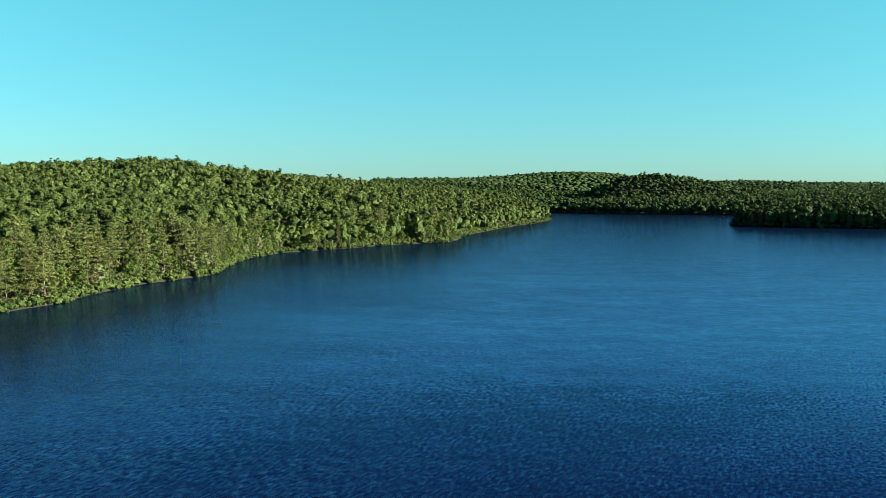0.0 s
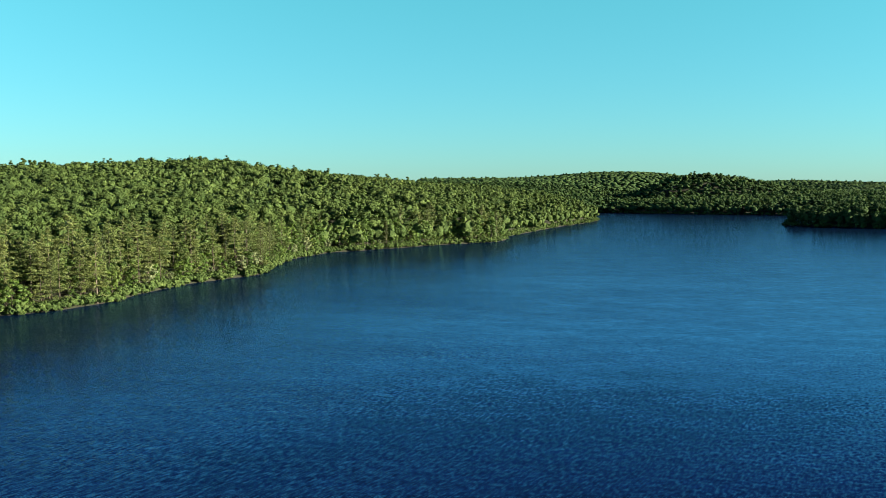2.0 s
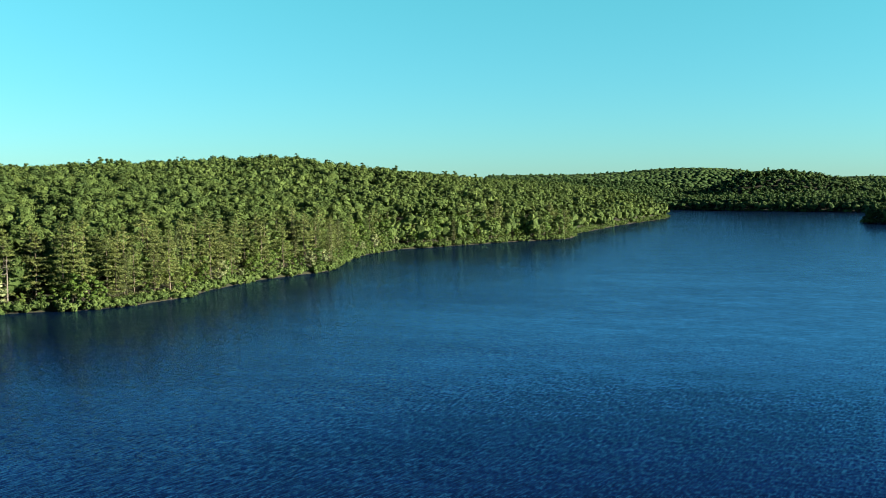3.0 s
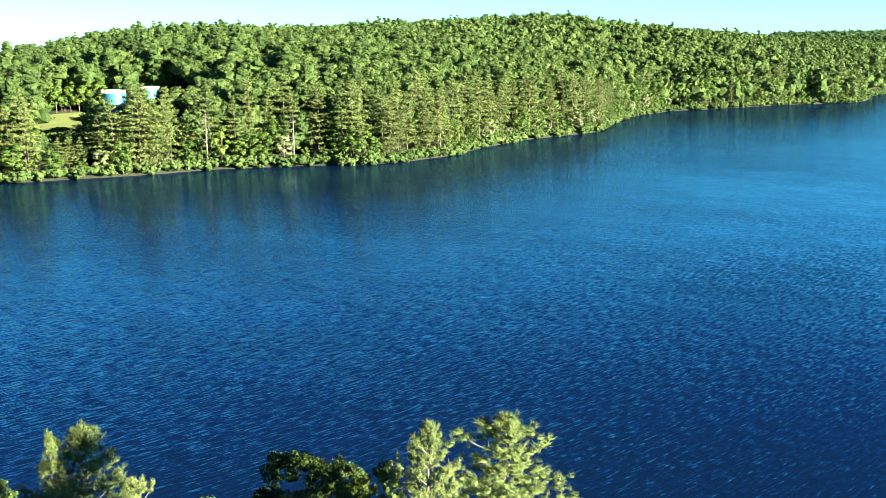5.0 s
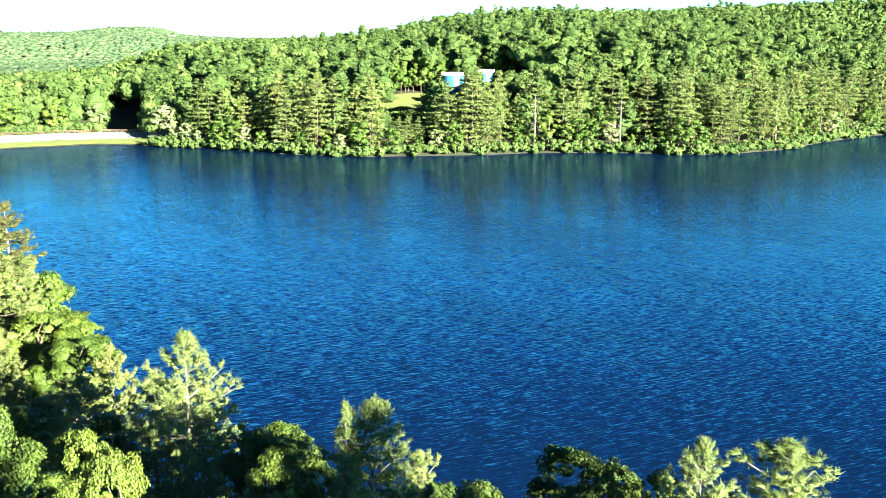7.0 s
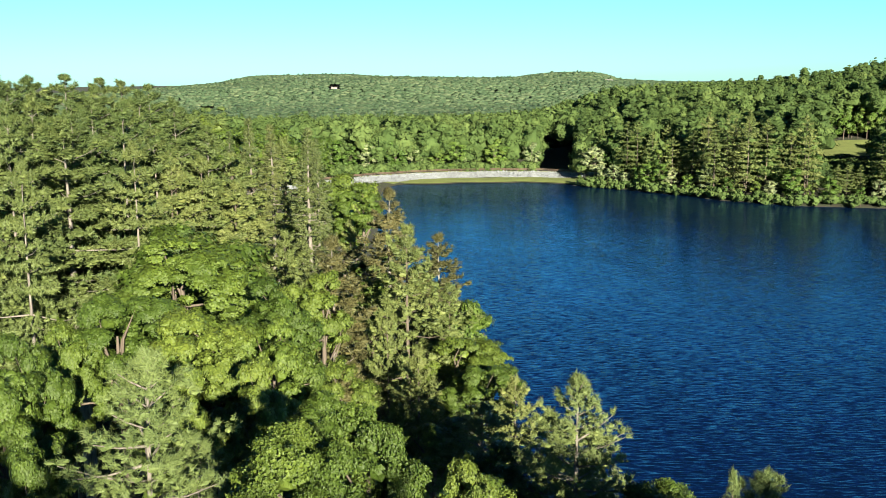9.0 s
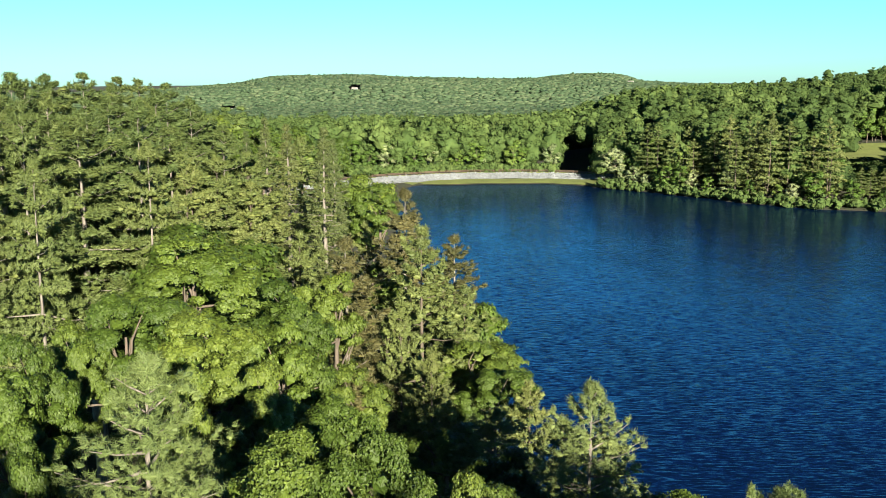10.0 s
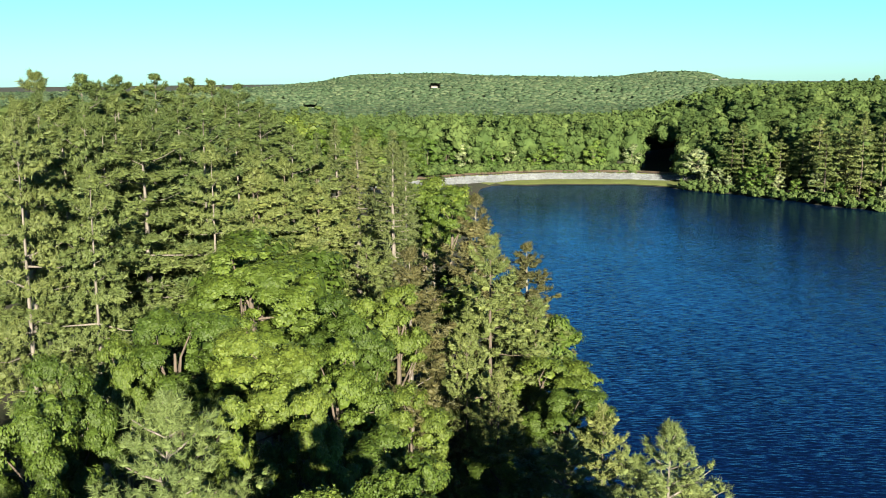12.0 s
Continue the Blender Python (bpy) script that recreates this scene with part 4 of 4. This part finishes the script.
# the near wood goes on, unseen, under the camera and, taller, behind it towards the sun
k = 0
while k < 136:
    if k < 46:
        a, d = plan.uniform(0, 2 * math.pi), 27 * math.sqrt(plan.random())
        x, y = -1.5 + d * math.cos(a), 4.5 + d * math.sin(a)
        top, wide = 37.5 - 0.53 * (d + 4.6), 0.0
    else:
        x = plan.uniform(8, 20) if k < 116 else plan.uniform(20, 80)
        y = plan.uniform(-34, min(15, 1.3 * x))
        # tops set by where their shade should end on the bank
        top, wide = min((35.2 if 6.5 < y else 36.35) + 0.268 * x - plan.uniform(0, 0.6), 43), 0.95
    if inland([(x, y)])[0] < 2:
        continue
    top -= float(land([(x, y)])[0])
    (SHORE_PINE if k % 4 == 3 else SHORE_BROAD).plant(k, x, y, top, wide or 22 / (top + 4), plan.uniform(0, 360), "trees on the near bank", "unseen tree of the near wood beside the lake")
    k += 1
# unseen tall pines, added to shade the low trees by the lake
for x, y in ((21, 20), (24, 21), (28, 20), (33, 19), (38, 19.5)):
    SHORE_PINE.plant(k + x, x, y, 39.5 - float(land([(x, y)])[0]), 1.0, 30 * x, "trees on the near bank", "unseen tall pine added to shade the near bank")


# ---- the dam ----
def dam():
    line = rounded([(-325, 95), (-349, 118), (-358, 140), (-361, 162), (-356, 188), (-341, 209), (-322, 221)], 6)[:36]
    d = unit(np.gradient(line, axis=0))
    out = np.stack([-d[:, 1], d[:, 0]], 1)
    out = np.where((inland(line + out)[:, None] > inland(line - out)[:, None]), out, -out)
    # cross-section: metres out from the toe, height
    prof = [(-1.0, 0.3), (0.0, 0.9), (5.2, 2.85), (5.8, 3.0), (10.6, 3.0), (11.4, 2.85), (24, 0.2)]
    n, m = len(line), len(prof)
    v = np.array([[(*(line[i] + out[i] * o), z) for o, z in prof] for i in range(n)])
    thing = new("dam")
    tagged(thing, "curved embankment dam faced with pale broken stone", "dam", kind="structure")

    def strip(name, cols, mat, label):
        w = v[:, cols].reshape(-1, 3)
        c = len(cols)
        i, j = np.meshgrid(np.arange(n - 1), np.arange(c - 1), indexing="ij")
        f = np.stack([i * c + j, i * c + j + 1, (i + 1) * c + j + 1, (i + 1) * c + j], -1).reshape(-1, 4)
        return part(name, mesh_from(name, w, f, mat), thing, label)

    strip("stone_slope", [0, 1, 2], RIPRAP, "pale grey broken stone slope")
    strip("shoulder", [2, 3], GRASS, "grassy shoulder")
    strip("crest_road", [3, 4], ASPHALT, "narrow grey road on the crest")
    strip("back_slope", [4, 5, 6], GRASS, "grassed back slope")
    rng = np.random.default_rng(5)
    k = 1700
    i = rng.integers(0, n - 1, k)
    f, g = rng.uniform(0, 1, (k, 1)), rng.uniform(0, 1, (k, 1))
    at = (v[i, 1] * (1 - f) + v[i + 1, 1] * f) * (1 - g) + (v[i, 2] * (1 - f) + v[i + 1, 2] * f) * g
    r = rng.uniform(0.3, 0.75, (k, 1, 1))
    octa = np.array([(1, 0, 0), (0, 1, 0), (-1, 0, 0), (0, -1, 0), (0, 0, 1), (0, 0, -1)], float)
    pts = at[:, None] + octa[None] * r * rng.uniform(0.6, 1.2, (k, 6, 1)) * (1, 1, 0.8)
    tri = np.array([(0, 1, 4), (1, 2, 4), (2, 3, 4), (3, 0, 4), (1, 0, 5), (2, 1, 5), (3, 2, 5), (0, 3, 5)])
    fs = (np.arange(k)[:, None, None] * 6 + tri[None]).reshape(-1, 3)
    tagged(part("broken_stone", mesh_from("broken_stone", pts.reshape(-1, 3), fs, RIPRAP), thing, "heaped pale quarry stones"), kind="stuff")
    # the fence along the crest
    fence = new("fence")
    tagged(fence, "low brown timber guard fence along the dam's crest", "fence")
    edge = line + out * 6.2
    step = np.concatenate([[0], np.cumsum(np.linalg.norm(np.diff(edge, axis=0), axis=1))])
    post = bmesh.new()
    bmesh.ops.create_cube(post, size=1, matrix=Matrix.Translation((0, 0, 0.5)) @ Matrix.Diagonal((0.22, 0.22, 1.1, 1)))
    bmesh.ops.bevel(post, geom=post.edges[:], offset=0.02, segments=1)
    first = part("post", (post, RUSTY), fence)
    spots = np.arange(1, step[-1] - 1, 2.6)
    for q, s in enumerate(spots):
        ob = first if q == 0 else new("post", first.data)
        ob.parent = fence
        ob.location = (np.interp(s, step, edge[:, 0]), np.interp(s, step, edge[:, 1]), 2.95)
    for z in (3.45, 3.85):
        rail = [(x, y, z, 0.13) for x, y in edge - out * 0.15]
        part("rail", mesh_from("rail", *tubes([rail], 4), RUSTY), fence)


dam()


def draped(name, label, cells, mat, lift, category):
    """A thin sheet laid on the ground over a patch given by a grid of places."""
    g = np.array(cells, float)
    n, m = g.shape[:2]
    z = land(g.reshape(-1, 2)) + lift
    i, j = np.meshgrid(np.arange(n - 1), np.arange(m - 1), indexing="ij")
    f = np.stack([i * m + j, i * m + j + 1, (i + 1) * m + j + 1, (i + 1) * m + j], -1).reshape(-1, 4)
    ob = new(name, mesh_from(name, np.column_stack([g.reshape(-1, 2), z]), f, mat, smooth=True))
    return tagged(ob, label, category, kind="structure")


draped("lawn", "mown grass slope beside the tanks", [[polar(a, d) for d in np.arange(413, 446, 2)] for a in np.arange(40.4, 44.3, 0.15)], GRASS, 0.5, "lawn")
draped("road", "grey asphalt road below the lawn", [[polar(a, d) for d in np.arange(398, 413.1, 2)] for a in np.arange(40.4, 44.3, 0.15)], ASPHALT, 0.45, "road")
toe = OUTLINE[1:4 * 5 - 1]
tn = unit(np.gradient(toe, axis=0))
tn = np.stack([-tn[:, 1], tn[:, 0]], 1)
if inland([toe[5] + tn[5] * 3])[0] < 0:
    tn = -tn
draped("grass_berm", "strip of rough grass between the lake and the dam", [[p + q * o for o in (0.9, 2.5, 5, 8, 12)] for p, q in zip(toe, tn)], GRASS, 0.06, "grass")


# ---- the tanks ----
def water_tank(x, y, radius, wall_h, sink, label):
    tank = new("water_tank")
    tank.location = (x, y, float(land([(x, y)])[0]) - sink)
    tagged(tank, label, "tank", "water tanks above the lake")
    n = 40

    def lathe(name, prof, mat, lab=""):
        a = np.arange(n) * 2 * math.pi / n
        p = np.array(prof)
        v = np.stack([np.outer(p[:, 0], np.cos(a)), np.outer(p[:, 0], np.sin(a)), np.repeat(p[:, 1:2], n, 1)], -1).reshape(-1, 3)
        i, j = np.meshgrid(np.arange(len(p) - 1), np.arange(n), indexing="ij")
        k = (j + 1) % n
        f = np.stack([i * n + j, i * n + k, (i + 1) * n + k, (i + 1) * n + j], -1).reshape(-1, 4)
        return part(name, mesh_from(name, v, f, mat, smooth=False), tank, lab)

    prof = []
    for z in np.arange(0, wall_h - 0.1, 2.4):
        prof += [(radius, z), (radius, min(z + 2.3, wall_h)), (radius + 0.06, min(z + 2.33, wall_h)), (radius + 0.06, min(z + 2.4, wall_h))]
    lathe("wall", prof, TANKBLUE)
    lathe("roof", [(radius + 0.15, wall_h), (radius + 0.15, wall_h + 0.2), (radius * 0.75, wall_h + 0.9), (radius * 0.4, wall_h + 1.35), (0.4, wall_h + 1.55), (0.05, wall_h + 1.56)], WHITE, "pale domed roof")
    for q in range(24):
        a = q * 2 * math.pi / 24
        c, s = math.cos(a) * (radius - 0.1), math.sin(a) * (radius - 0.1)
        part("railing_post", mesh_from("railing_post", *tubes([[(c, s, wall_h + 0.1, 0.06), (c, s, wall_h + 1.3, 0.06)]], 4), WHITE), tank)
    for z in (0.75, 1.3):
        ring = [(math.cos(a) * (radius - 0.1), math.sin(a) * (radius - 0.1), wall_h + z, 0.06) for a in np.linspace(0, 2 * math.pi, 41)]
        part("railing", mesh_from("railing", *tubes([ring], 4), WHITE), tank)
    return tank


water_tank(*polar(*TANKS[0]), 4.8, 9.6, 0.2, "light blue steel water tank with a white roof railing")
water_tank(*polar(*TANKS[1]), 4.6, 9.6, 1.8, "light blue steel water tank half hidden by pines")


# ---- far houses ----
def house(x, y, turn, size, label):
    w, d, h = size
    h0 = new("house")
    h0.matrix_basis = pose(x, y, float(land([(x, y)])[0]) - 0.3, 0, 0, turn)
    tagged(h0, label, "house", "far houses on the hills")
    b = bmesh.new()
    vs = [b.verts.new(p) for p in [(-w, -d, 0), (w, -d, 0), (w, d, 0), (-w, d, 0), (-w, -d, h), (w, -d, h), (w, d, h), (-w, d, h), (-w, 0, h + d * 0.7), (w, 0, h + d * 0.7)]]
    for q in [(0, 1, 5, 4), (2, 3, 7, 6), (1, 2, 6, 9, 5), (3, 0, 4, 8, 7), (3, 2, 1, 0)]:
        b.faces.new([vs[i] for i in q])
    part("wall", (b, WHITE), h0)
    b = bmesh.new()
    e, o = 0.6, 0.5
    for s in (-1, 1):
        lo = [(-w - e, s * (d + o), h - o * 0.7), (w + e, s * (d + o), h - o * 0.7), (w + e, 0, h + d * 0.7), (-w - e, 0, h + d * 0.7)]
        bot = [b.verts.new(p) for p in lo]
        top = [b.verts.new((p[0], p[1], p[2] + 0.35)) for p in lo]
        b.faces.new(bot[::-1]), b.faces.new(top)
        for i in range(4):
            b.faces.new([bot[i], bot[(i + 1) % 4], top[(i + 1) % 4], top[i]])
    part("roof", (b, ROOFGREY), h0)
    for k in range(4):
        b = bmesh.new()
        bmesh.ops.create_cube(b, size=1, matrix=Matrix.Translation((-w + w * 2 * (k + 0.5) / 4, -d - 0.03, h * 0.55)) @ Matrix.Diagonal((1.4, 0.2, 1.8, 1)))
        part("window", (b, WINDOWDARK), h0)


for q, (a, d) in enumerate(FAR_HOUSES):
    house(*polar(a, d), a + (8, -20, 15, 5, 0)[q], [(12, 6, 7), (9, 6, 8), (9, 5, 6), (8, 4, 5), (6, 4, 4)][q], "white house with a grey roof on a distant wooded hill")


def dead_pine(x, y, height):
    rng = np.random.default_rng(9)
    lines = [[(0, 0, -0.5, 0.3), (0.1, 0, height * 0.5, 0.22), (0, 0.15, height * 0.85, 0.12), (0.1, 0.1, height, 0.03)]]
    twigs = []
    for k in range(34):
        z, a, ln = height * rng.uniform(0.2, 0.97), rng.uniform(0, 6.28), rng.uniform(0.8, 2.8)
        o = np.array([math.cos(a), math.sin(a), rng.uniform(-0.25, 0.35)])
        s = np.array([0.05, 0.05, z])
        twigs.append([(*s, 0.07), (*(s + o * ln * 0.5), 0.05), (*(s + o * ln + (0, 0, -0.2)), 0.02)])
    t = new("dead_pine")
    t.location = (x, y, float(land([(x, y)])[0]))
    part("trunk", mesh_from("trunk", *tubes(lines, 6), PALEBARK, smooth=True), t)
    part("dead_branches", mesh_from("dead_branches", *tubes(twigs, 4), PALEBARK), t)
    tagged(t, "bare dead pine trunk standing at the water's edge", "tree")


dead_pine(-199.5, 283.5, 19)
dead_pine(-178, 304, 17)
